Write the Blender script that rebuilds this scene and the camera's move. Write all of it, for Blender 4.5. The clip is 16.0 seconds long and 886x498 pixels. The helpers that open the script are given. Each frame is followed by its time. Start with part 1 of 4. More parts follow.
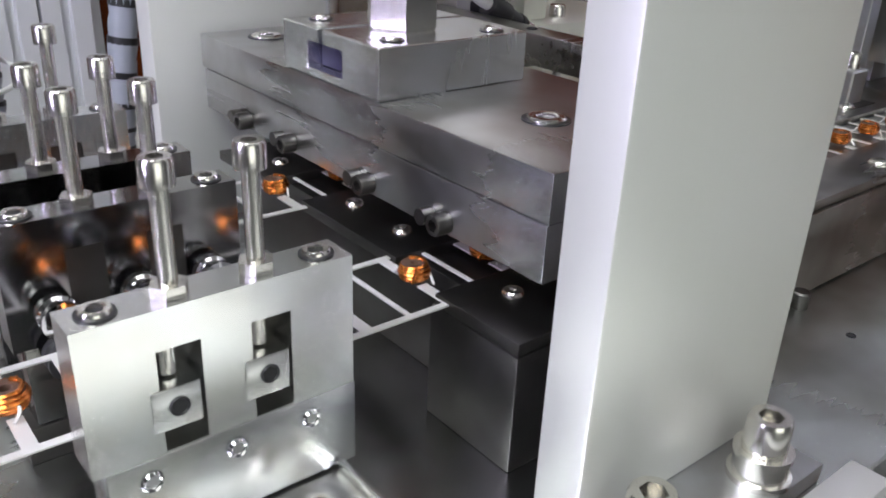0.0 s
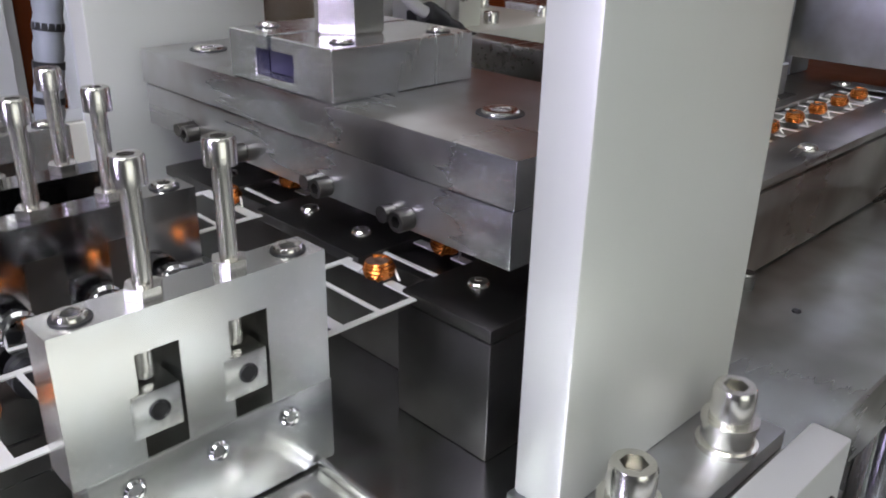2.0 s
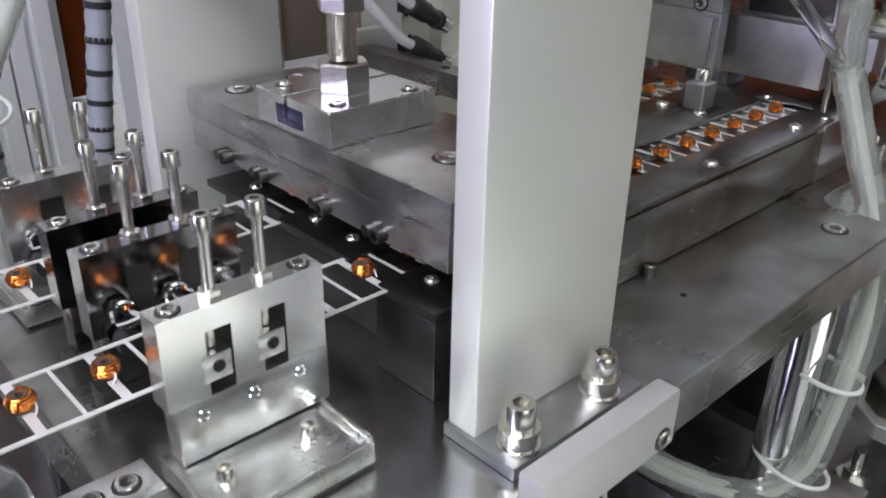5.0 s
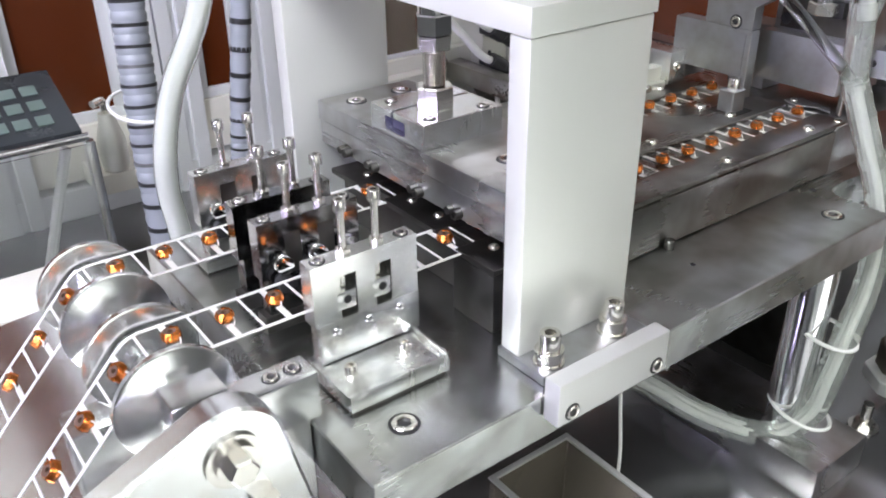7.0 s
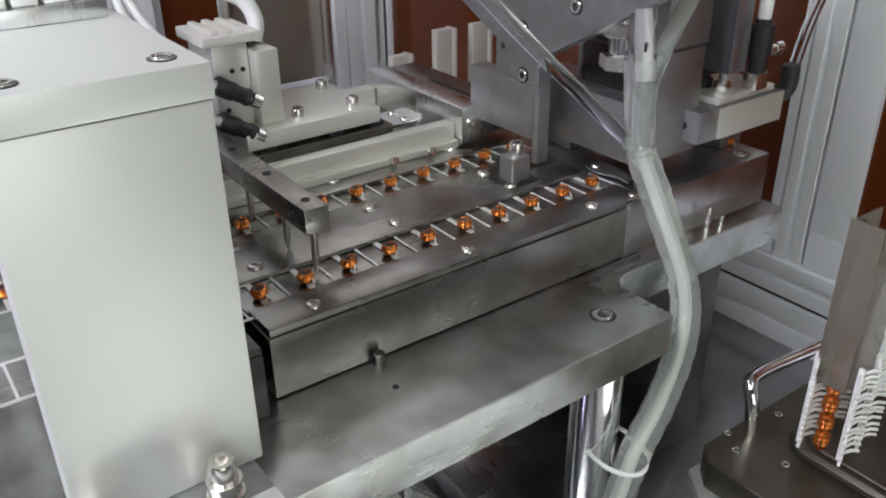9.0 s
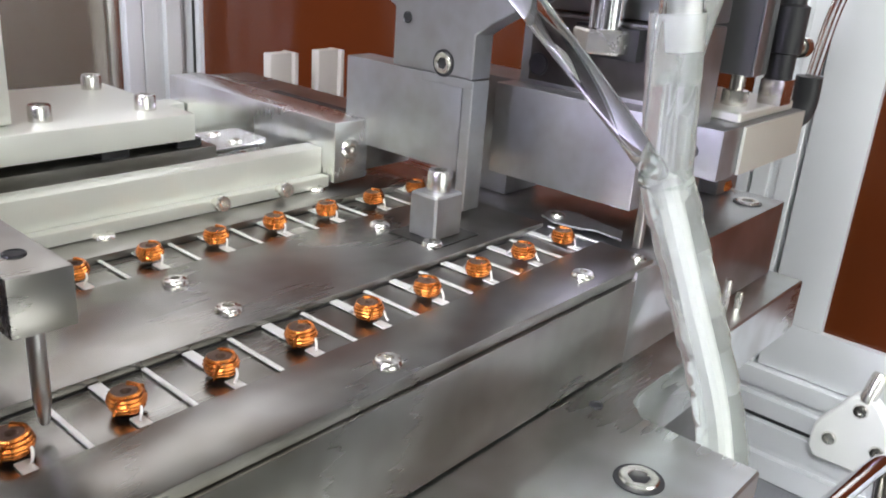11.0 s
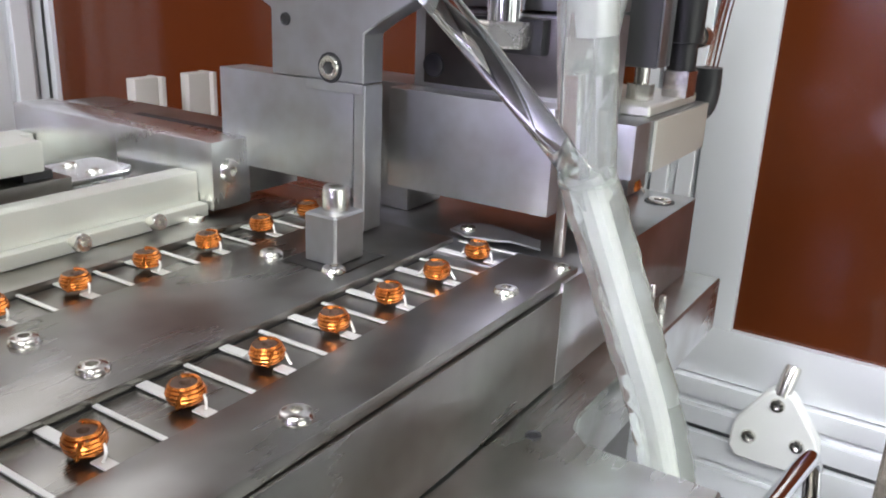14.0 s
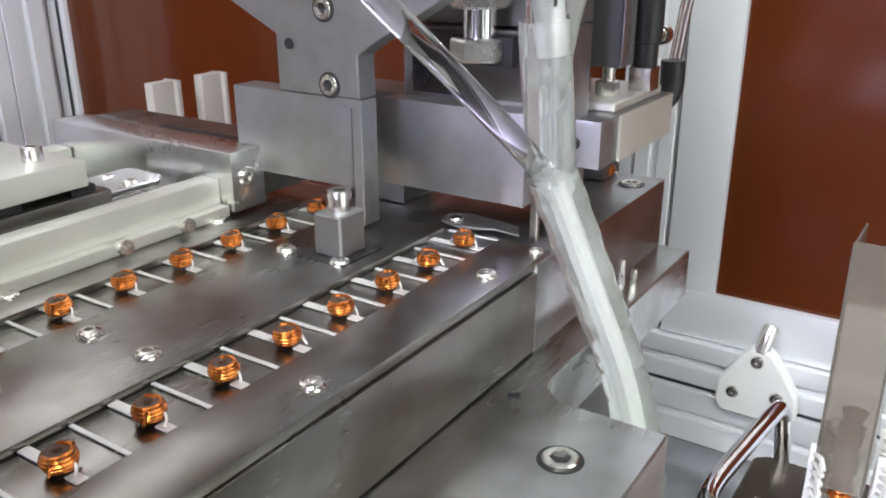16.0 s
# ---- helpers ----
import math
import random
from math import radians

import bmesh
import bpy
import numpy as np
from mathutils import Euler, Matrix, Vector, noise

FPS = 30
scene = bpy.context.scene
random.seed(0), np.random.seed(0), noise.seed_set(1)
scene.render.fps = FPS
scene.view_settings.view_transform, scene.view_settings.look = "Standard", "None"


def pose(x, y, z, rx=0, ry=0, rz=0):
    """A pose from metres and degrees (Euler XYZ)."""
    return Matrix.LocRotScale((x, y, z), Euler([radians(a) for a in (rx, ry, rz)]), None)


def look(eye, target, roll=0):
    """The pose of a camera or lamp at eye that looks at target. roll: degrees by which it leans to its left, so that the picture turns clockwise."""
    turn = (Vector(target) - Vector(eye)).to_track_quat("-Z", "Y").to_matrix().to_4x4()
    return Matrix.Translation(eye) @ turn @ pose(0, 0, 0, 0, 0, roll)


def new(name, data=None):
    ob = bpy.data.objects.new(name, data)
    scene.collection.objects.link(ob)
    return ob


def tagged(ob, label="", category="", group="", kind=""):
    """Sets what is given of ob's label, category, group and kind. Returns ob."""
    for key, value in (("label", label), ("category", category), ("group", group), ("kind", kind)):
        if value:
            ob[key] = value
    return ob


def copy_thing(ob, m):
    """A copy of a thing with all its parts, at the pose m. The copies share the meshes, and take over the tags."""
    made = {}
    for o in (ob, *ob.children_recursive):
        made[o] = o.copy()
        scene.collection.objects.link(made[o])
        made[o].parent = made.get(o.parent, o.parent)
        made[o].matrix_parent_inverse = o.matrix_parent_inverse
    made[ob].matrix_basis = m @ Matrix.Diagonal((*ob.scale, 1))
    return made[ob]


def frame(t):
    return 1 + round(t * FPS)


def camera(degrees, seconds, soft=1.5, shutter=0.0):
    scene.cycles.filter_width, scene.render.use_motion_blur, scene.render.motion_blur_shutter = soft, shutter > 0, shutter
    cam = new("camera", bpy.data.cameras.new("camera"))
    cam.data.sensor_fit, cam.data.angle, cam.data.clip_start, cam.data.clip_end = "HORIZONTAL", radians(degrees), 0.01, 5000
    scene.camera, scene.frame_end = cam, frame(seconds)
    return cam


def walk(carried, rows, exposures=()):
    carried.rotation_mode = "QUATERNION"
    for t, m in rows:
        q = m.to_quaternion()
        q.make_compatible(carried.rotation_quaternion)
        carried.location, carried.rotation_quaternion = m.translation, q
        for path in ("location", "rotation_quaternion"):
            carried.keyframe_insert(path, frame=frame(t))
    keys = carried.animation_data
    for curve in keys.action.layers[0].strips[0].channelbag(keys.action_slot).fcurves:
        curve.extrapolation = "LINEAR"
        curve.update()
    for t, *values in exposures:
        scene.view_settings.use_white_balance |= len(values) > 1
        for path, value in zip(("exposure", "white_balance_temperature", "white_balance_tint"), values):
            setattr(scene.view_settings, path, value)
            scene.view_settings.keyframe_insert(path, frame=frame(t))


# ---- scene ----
cam = camera(55.7, 16.0, soft=1.9)
METRES, EYE, TILT, LEAN, TURN = 1.0, 0.3, 0.0, 0.0, -40.5
PATH = [
    (0, (0.008, -0.001, 0.3), (1.172, 1.393, -0.538), 2.5),
    (0.5, (0.0, 0.012, 0.284), (1.246, 1.351, -0.524), 2.0),
    (1, (0.003, 0.011, 0.288), (1.285, 1.327, -0.502), 1.3),
    (1.5, (0.001, 0.007, 0.288), (1.288, 1.317, -0.504), 1.1),
    (2, (-0.002, 0.001, 0.294), (1.293, 1.305, -0.496), 1.2),
    (2.5, (-0.012, -0.016, 0.312), (1.278, 1.291, -0.481), 1.0),
    (3, (-0.037, -0.041, 0.329), (1.238, 1.28, -0.463), 0.3),
    (3.2, (-0.044, -0.052, 0.337), (1.225, 1.277, -0.454), -0.1),
    (5.3, (-0.051, -0.078, 0.356), (1.173, 1.208, -0.565), 1.6),
    (5.5, (-0.064, -0.081, 0.351), (1.136, 1.212, -0.592), 1.6),
    (6, (-0.096, -0.109, 0.376), (1.014, 1.24, -0.598), 0.8),
    (6.5, (-0.111, -0.146, 0.403), (0.972, 1.234, -0.558), 0.2),
    (7, (-0.12, -0.178, 0.42), (0.931, 1.234, -0.53), -0.7),
    (7.5, (-0.102, -0.214, 0.435), (0.91, 1.226, -0.516), -1.3),
    (8, (-0.035, -0.24, 0.434), (0.995, 1.202, -0.494), -1.1),
    (8.5, (0.034, -0.23, 0.425), (1.086, 1.196, -0.502), -0.5),
    (9, (0.108, -0.2, 0.419), (1.147, 1.236, -0.507), -0.7),
    (9.5, (0.155, -0.152, 0.389), (1.265, 1.266, -0.481), 0.1),
    (10, (0.192, -0.086, 0.36), (1.403, 1.281, -0.455), 1.1),
    (10.2, (0.198, -0.063, 0.347), (1.451, 1.278, -0.446), 2.0),
    (12.3, (0.252, 0.04, 0.266), (1.854, 1.055, -0.37), 3.8),
    (12.5, (0.251, 0.042, 0.263), (1.855, 1.053, -0.372), 3.4),
    (13, (0.242, 0.028, 0.291), (1.848, 1.041, -0.338), 3.0),
    (13.5, (0.246, 0.025, 0.294), (1.849, 1.039, -0.342), 2.7),
    (14, (0.247, 0.026, 0.291), (1.849, 1.038, -0.348), 2.5),
    (14.5, (0.246, 0.021, 0.298), (1.842, 1.036, -0.352), 2.0),
    (15, (0.24, 0.008, 0.305), (1.819, 1.032, -0.37), 0.8),
    (15.5, (0.226, -0.003, 0.316), (1.798, 1.022, -0.377), 0.2),
    (16, (0.215, -0.006, 0.315), (1.779, 1.021, -0.391), -0.2),
]
EXPOSURES = [(0, -0.35), (1, -0.35), (2, -0.50), (3.2, -0.42), (5.3, -0.52), (6, -0.08), (7, 0.12), (7.5, 0.08), (8, -0.55), (8.5, -0.78), (9, -0.32), (9.5, -0.02), (10.2, 0.38), (12.3, 0.72), (13, 0.60), (14.5, 0.48), (16, 0.44)]
walk(cam, [(t, look(eye, target, roll)) for t, eye, target, roll in PATH], EXPOSURES)

# ---- world and light ----
world = bpy.data.worlds.new("world")
scene.world = world
world.use_nodes = True
world.node_tree.nodes["Background"].inputs[0].default_value = (0.75, 0.8, 0.9, 1)
world.node_tree.nodes["Background"].inputs[1].default_value = 0.3


def area_lamp(name, eye, target, sx, sy, watts, color):
    d = bpy.data.lights.new(name, "AREA")
    d.shape, d.size, d.size_y, d.energy, d.color = "RECTANGLE", sx, sy, watts, color
    ob = new(name, d)
    ob.matrix_world = look(eye, target)
    return ob


# ceiling strip lights of the workshop and the machine's own strip light
area_lamp("workshop_light", (-1.05, -0.35, 1.65), (0.1, 0.1, 0.1), 1.6, 0.5, 53, (0.94, 0.99, 0.99))
area_lamp("workshop_light", (0.7, -1.3, 1.75), (0.3, 0.1, 0.1), 1.6, 0.5, 7, (0.98, 1.0, 0.97))
area_lamp("machine_light", (-0.62, 0.15, 0.62), (0.15, 0.15, 0.22), 0.08, 0.9, 8.5, (0.72, 0.65, 1.0))
area_lamp("machine_light", (0.70, 0.86, 0.80), (0.45, 0.25, 0.15), 0.9, 0.34, 1.0, (0.97, 0.98, 1.0))
# low front fill, added inside the room; the wall holds no window
area_lamp("window_light", (-0.3, -2.2, 0.45), (0.1, 0.1, 0.1), 1.6, 1.2, 14, (0.97, 1.0, 0.95))
# added unseen spot; its bright floor patch reflects in the bracket faces
floor_spot = bpy.data.lights.new("aisle_light", "SPOT")
floor_spot.energy, floor_spot.spot_size, floor_spot.spot_blend, floor_spot.shadow_soft_size = 1700, radians(26), 0.4, 0.15
new("aisle_light", floor_spot).matrix_world = look((0.55, -1.50, 1.8), (0.55, -1.55, -0.85))
# second added spot, for a floor patch that the die side reflects
floor_spot2 = bpy.data.lights.new("aisle_light", "SPOT")
floor_spot2.energy, floor_spot2.spot_size, floor_spot2.spot_blend, floor_spot2.shadow_soft_size = 1000, radians(20), 0.6, 0.15
new("aisle_light", floor_spot2).matrix_world = look((1.12, -0.98, 1.8), (1.12, -0.98, -0.85))

# ---- materials ----
MATS = {}


def mat(name, color, rough=0.4, metal=0.0, var=0.12, scale=60.0, stretch=(1, 1, 1), bump=0.05, rvar=0.12,
        trans=0.0, ior=1.45, coat=0.0, stain=0.0, wave=0.0):
    m = bpy.data.materials.new(name)
    m.use_nodes = True
    nt = m.node_tree
    b = nt.nodes["Principled BSDF"]
    b.inputs["Metallic"].default_value = metal
    b.inputs["Transmission Weight"].default_value = trans
    b.inputs["IOR"].default_value = ior
    b.inputs["Coat Weight"].default_value = coat
    tc = nt.nodes.new("ShaderNodeTexCoord")
    mp = nt.nodes.new("ShaderNodeMapping")
    mp.inputs["Scale"].default_value = stretch
    nt.links.new(tc.outputs["Object"], mp.inputs[0])
    fine = nt.nodes.new("ShaderNodeTexNoise")
    fine.inputs["Scale"].default_value, fine.inputs["Detail"].default_value = scale * 12, 3
    nt.links.new(mp.outputs[0], fine.inputs["Vector"])
    big = nt.nodes.new("ShaderNodeTexNoise")
    big.inputs["Scale"].default_value, big.inputs["Detail"].default_value = scale * 0.35, 1.5
    nt.links.new(tc.outputs["Object"], big.inputs["Vector"])
    info = nt.nodes.new("ShaderNodeObjectInfo")
    mix = nt.nodes.new("ShaderNodeMix")
    mix.data_type = "RGBA"
    lo, hi = [max(0, c * (1 - var)) for c in color], [min(1, c * (1 + var)) for c in color]
    mix.inputs["A"].default_value, mix.inputs["B"].default_value = (*lo, 1), (*hi, 1)
    fac = nt.nodes.new("ShaderNodeMath")
    fac.operation = "MULTIPLY_ADD"
    nt.links.new(fine.outputs[0], fac.inputs[0])
    fac.inputs[1].default_value = 0.16
    half = nt.nodes.new("ShaderNodeMath")
    half.operation = "MULTIPLY_ADD"
    nt.links.new(big.outputs[0], half.inputs[0])
    half.inputs[1].default_value, half.inputs[2].default_value = 0.9, -0.03
    nt.links.new(half.outputs[0], fac.inputs[2])
    nt.links.new(fac.outputs[0], mix.inputs["Factor"])
    out = mix.outputs["Result"]
    if stain:
        st = nt.nodes.new("ShaderNodeTexNoise")
        st.inputs["Scale"].default_value, st.inputs["Detail"].default_value = scale * 1.3, 2.0
        nt.links.new(tc.outputs["Object"], st.inputs["Vector"])
        rp = nt.nodes.new("ShaderNodeValToRGB")
        rp.color_ramp.elements[0].position, rp.color_ramp.elements[1].position = 0.36, 0.68
        rp.color_ramp.elements[0].color = (1, 1, 1, 1)
        v = 1 - stain
        rp.color_ramp.elements[1].color = (v, v * 0.97, v * 0.92, 1)
        nt.links.new(st.outputs[0], rp.inputs[0])
        mu = nt.nodes.new("ShaderNodeMix")
        mu.data_type, mu.blend_type = "RGBA", "MULTIPLY"
        mu.inputs["Factor"].default_value = 1
        nt.links.new(out, mu.inputs["A"])
        nt.links.new(rp.outputs[0], mu.inputs["B"])
        out = mu.outputs["Result"]
    nt.links.new(out, b.inputs["Base Color"])
    rr = nt.nodes.new("ShaderNodeMapRange")
    rr.inputs["To Min"].default_value, rr.inputs["To Max"].default_value = max(0.02, rough - rvar), min(1, rough + rvar)
    nt.links.new(fac.outputs[0], rr.inputs["Value"])
    nt.links.new(rr.outputs[0], b.inputs["Roughness"])
    if bump:
        bp = nt.nodes.new("ShaderNodeBump")
        bp.inputs["Strength"].default_value, bp.inputs["Distance"].default_value = bump, 0.0004
        nt.links.new(fine.outputs[0], bp.inputs["Height"])
        nt.links.new(bp.outputs[0], b.inputs["Normal"])
        if wave:
            wn = nt.nodes.new("ShaderNodeTexNoise")
            wn.inputs["Scale"].default_value, wn.inputs["Detail"].default_value = 26, 2.0
            nt.links.new(tc.outputs["Object"], wn.inputs["Vector"])
            wb = nt.nodes.new("ShaderNodeBump")
            wb.inputs["Strength"].default_value, wb.inputs["Distance"].default_value = 1.0, wave
            nt.links.new(wn.outputs[0], wb.inputs["Height"])
            nt.links.new(wb.outputs[0], bp.inputs["Normal"])
    MATS[name] = m
    return m


STEEL = mat("ground_steel", (0.385, 0.375, 0.355), 0.28, 1.0, 0.10, 30, (0.03, 1, 1), 0.012, 0.07, stain=0.30, wave=0.0006)
STEEL_Y = mat("ground_steel_cross", (0.57, 0.57, 0.585), 0.28, 1.0, 0.10, 30, (1, 0.03, 1), 0.012, 0.07, stain=0.25, wave=0.0006)
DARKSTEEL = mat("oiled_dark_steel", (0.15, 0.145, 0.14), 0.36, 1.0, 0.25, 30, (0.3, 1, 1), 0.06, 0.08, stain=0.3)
PLATE = mat("milled_plate_steel", (0.56, 0.58, 0.57), 0.27, 1.0, 0.10, 24, (0.03, 1, 1), 0.012, 0.07, stain=0.34, wave=0.0008)
ALU = mat("milled_aluminium", (0.83, 0.85, 0.86), 0.26, 1.0, 0.06, 40, (1, 1, 0.04), 0.03, 0.05, stain=0.14, wave=0.0003)
SATIN = mat("satin_anodised_aluminium", (0.80, 0.81, 0.77), 0.45, 0.60, 0.05, 40, (1, 1, 0.05), 0.05, 0.06)
CLAMPALU = mat("bead_blasted_aluminium", (0.70, 0.70, 0.69), 0.5, 0.7, 0.05, 90, (1, 1, 1), 0.08, 0.06)
GREYALU = mat("grey_anodised_aluminium", (0.42, 0.43, 0.445), 0.40, 0.95, 0.08, 60, (1, 1, 0.06), 0.08, 0.08, stain=0.12)
CREAM = mat("cream_anodised_aluminium", (0.74, 0.74, 0.68), 0.38, 0.6, 0.05, 60, (0.2, 1, 1), 0.05, 0.06)
CHROME = mat("polished_chrome", (0.80, 0.80, 0.82), 0.08, 1.0, 0.03, 40, (1, 1, 1), 0.0, 0.03)
ZINC = mat("zinc_plated_screw", (0.72, 0.70, 0.66), 0.25, 1.0, 0.10, 120, (1, 1, 1), 0.08, 0.08)
NICKEL = mat("yellowish_nickel_screw", (0.74, 0.72, 0.68), 0.22, 1.0, 0.08, 120, (1, 1, 1), 0.03, 0.05)
COPPER = mat("enamelled_copper_wire", (0.62, 0.20, 0.045), 0.24, 0.95, 0.35, 200, (1, 1, 1), 0.1, 0.1)
FERRITE = mat("brown_ferrite", (0.09, 0.05, 0.035), 0.5, 0.0, 0.2, 200)
TIN = mat("tinned_strip", (0.86, 0.85, 0.82), 0.42, 0.5, 0.06, 150, (1, 1, 1), 0.06, 0.08)
BLACK = mat("black_plastic", (0.02, 0.02, 0.022), 0.4, 0.0, 0.2, 100)
# violet light reflected in the dark coupling slot, put into the base colour
SLOT_REFLECTION = mat("violet_black_reflection", (0.05, 0.045, 0.11), 0.35, 0.5, 0.1, 100)
MIRROR = mat("polished_dark_steel", (0.36, 0.36, 0.37), 0.13, 1.0, 0.15, 30, (1, 1, 1), 0.02, 0.05, stain=0.2)
WHITEPL = mat("white_plastic", (0.78, 0.78, 0.76), 0.4, 0.0, 0.05, 60)
HOSE = mat("milky_spiral_wrap", (0.86, 0.90, 0.86), 0.11, 0.0, 0.03, 10, trans=0.82, ior=1.24, bump=0.0, rvar=0.05)
SLEEVE = mat("thin_clear_wrap", (0.90, 0.93, 0.90), 0.16, 0.0, 0.02, 6, trans=0.85, ior=1.18, bump=0.0, rvar=0.05)
CLEAR = mat("clear_pvc_tube", (0.96, 0.97, 0.97), 0.05, 0.0, 0.01, 60, trans=1.0, ior=1.25, bump=0.0, rvar=0.02)
ACRYL = mat("clear_acrylic", (0.90, 0.92, 0.90), 0.05, 0.0, 0.01, 60, trans=0.95, ior=1.3, bump=0.0, rvar=0.02)
SMOKE = mat("smoky_acrylic", (0.40, 0.36, 0.30), 0.12, 0.0, 0.05, 20, trans=0.75, ior=1.3, bump=0.0, rvar=0.04)
BROWN = mat("brown_acrylic_panel", (0.080, 0.018, 0.005), 0.14, 0.0, 0.2, 6, bump=0.01, rvar=0.05)
PROFILE = mat("anodised_profile", (0.78, 0.79, 0.81), 0.42, 0.35, 0.04, 40, (1, 1, 0.1), 0.04, 0.06)
TABLE = mat("machine_table_plate", (0.36, 0.36, 0.38), 0.22, 0.9, 0.12, 8, (0.3, 1, 1), 0.03, 0.06, stain=0.3)
PAINT = mat("cream_painted_sheet", (0.72, 0.70, 0.64), 0.45, 0.0, 0.06, 20, bump=0.03)
GREYCOND = mat("grey_corrugated_conduit", (0.30, 0.32, 0.36), 0.35, 0.0, 0.1, 60)
PANELSCR = mat("dark_control_panel", (0.03, 0.035, 0.04), 0.25, 0.0, 0.1, 40)
GREENBTN = mat("green_grey_buttons", (0.12, 0.16, 0.15), 0.4, 0.0, 0.1, 60)
BRUSHM = mat("white_bristle_comb", (0.75, 0.75, 0.72), 0.5, 0.0, 0.1, 90)
CONCRETE = mat("workshop_floor_paint", (0.42, 0.43, 0.42), 0.35, 0.0, 0.1, 2, bump=0.02)
WALLP = mat("workshop_wall_paint", (0.25, 0.25, 0.25), 0.7, 0.0, 0.05, 2, bump=0.02)
GREYPL = mat("grey_plastic", (0.12, 0.12, 0.125), 0.42, 0.0, 0.1, 60)


# ---- mesh helpers ----
def box(x0, x1, y0, y1, z0, z1, bev=0.0006, bm=None):
    bm = bm or bmesh.new()
    m = Matrix.Translation(((x0 + x1) / 2, (y0 + y1) / 2, (z0 + z1) / 2)) @ Matrix.Diagonal((x1 - x0, y1 - y0, z1 - z0, 1))
    made = bmesh.ops.create_cube(bm, size=1, matrix=m)
    if bev:
        edges = list({e for v in made["verts"] for e in v.link_edges})
        bmesh.ops.bevel(bm, geom=edges, offset=bev, segments=2, affect="EDGES", profile=0.6)
    flatten(bm, bev * 1.2)
    return bm


def flatten(bm, width):
    """Marks the broad faces, which stay flat beside their rounded edges."""
    for f in bm.faces:
        if 2 * f.calc_area() / f.calc_perimeter() > width:
            f.material_index = 1


def prism(pts, axis, a, b, bev=0.0005):
    """A flat outline, pulled along an axis: 'y' takes (x, z), 'x' takes (y, z), 'z' takes (x, y)."""
    bm = bmesh.new()
    put = {"y": lambda p, d: (p[0], d, p[1]), "x": lambda p, d: (d, p[0], p[1]), "z": lambda p, d: (p[0], p[1], d)}[axis]
    lo = [bm.verts.new(put(p, a)) for p in pts]
    hi = [bm.verts.new(put(p, b)) for p in pts]
    n = len(pts)
    bm.faces.new(lo)
    bm.faces.new(hi)
    for i in range(n):
        bm.faces.new((lo[i], lo[(i + 1) % n], hi[(i + 1) % n], hi[i]))
    bmesh.ops.recalc_face_normals(bm, faces=bm.faces[:])
    if bev:
        bmesh.ops.bevel(bm, geom=bm.edges[:], offset=bev, segments=1, affect="EDGES")
    if bev:
        flatten(bm, bev * 3)
    return bm


def lathe(profile, seg=24, bm=None, m=Matrix()):
    """Turned solid round z: rows of (radius, z) or (radius, z, sides), where sides makes that row a polygon."""
    bm = bm or bmesh.new()
    rings = []
    for row in profile:
        r, z = row[0], row[1]
        sides = row[2] if len(row) > 2 else 0
        if r <= 0:
            rings.append([bm.verts.new(m @ Vector((0, 0, z)))])
            continue
        ring = []
        for k in range(seg):
            a = 2 * math.pi * k / seg
            q = r
            if sides:
                w = math.pi / sides
                q = r * math.cos(w) / math.cos((a % (2 * w)) - w)
            ring.append(bm.verts.new(m @ Vector((q * math.cos(a), q * math.sin(a), z))))
        rings.append(ring)
    for p, q in zip(rings, rings[1:]):
        for k in range(seg):
            f = [p[k % len(p)], p[(k + 1) % len(p)], q[(k + 1) % len(q)], q[k % len(q)]]
            f = list(dict.fromkeys(f))
            if len(f) > 2:
                bm.faces.new(f)
    return bm


def smooth_path(pts, step=8):
    pts = [Vector(p) for p in pts]
    ext = [2 * pts[0] - pts[1], *pts, 2 * pts[-1] - pts[-2]]
    out = []
    for i in range(1, len(ext) - 2):
        p0, p1, p2, p3 = ext[i - 1:i + 3]
        for k in range(step):
            t = k / step
            out.append(0.5 * (2 * p1 + (p2 - p0) * t + (2 * p0 - 5 * p1 + 4 * p2 - p3) * t * t + (3 * p1 - p0 - 3 * p2 + p3) * t ** 3))
    out.append(pts[-1])
    return out


def sweep(pts, r, seg=12, bm=None, wave=None, close=True):
    """A round bar along a path of points; wave(i) scales the radius along it."""
    bm = bm or bmesh.new()
    pts = [Vector(p) for p in pts]
    up = Vector((0.31, 0.17, 0.93)).normalized()
    rings = []
    for i, p in enumerate(pts):
        d = (pts[min(i + 1, len(pts) - 1)] - pts[max(i - 1, 0)]).normalized()
        side = d.cross(up)
        if side.length < 0.05:
            side = d.cross(Vector((1, 0, 0)))
        side.normalize()
        up = side.cross(d).normalized()
        q = r * (wave(i) if wave else 1)
        rings.append([bm.verts.new(p + q * (math.cos(a) * side + math.sin(a) * up)) for a in (2 * math.pi * k / seg for k in range(seg))])
    for a, b in zip(rings, rings[1:]):
        for k in range(seg):
            bm.faces.new((a[k], a[(k + 1) % seg], b[(k + 1) % seg], b[k]))
    if close:
        bm.faces.new(rings[0])
        bm.faces.new(rings[-1])
    return bm


def base_of(ob):
    p = Vector((0, 0, 0))
    while ob:
        p += ob.location
        ob = ob.parent
    return p


def to_mesh(name, bm, material):
    bmesh.ops.recalc_face_normals(bm, faces=bm.faces[:])
    me = bpy.data.meshes.new(name)
    bm.to_mesh(me)
    bm.free()
    me.materials.append(material)
    for p in me.polygons:
        p.use_smooth = p.material_index == 0
        p.material_index = 0
    me.set_sharp_from_angle(angle=radians(32))
    return me


def thing(name, at, label, category, group="", kind=""):
    ob = new(name)
    ob.empty_display_size = 0.01
    ob.location = at
    return tagged(ob, label, category, group, kind)


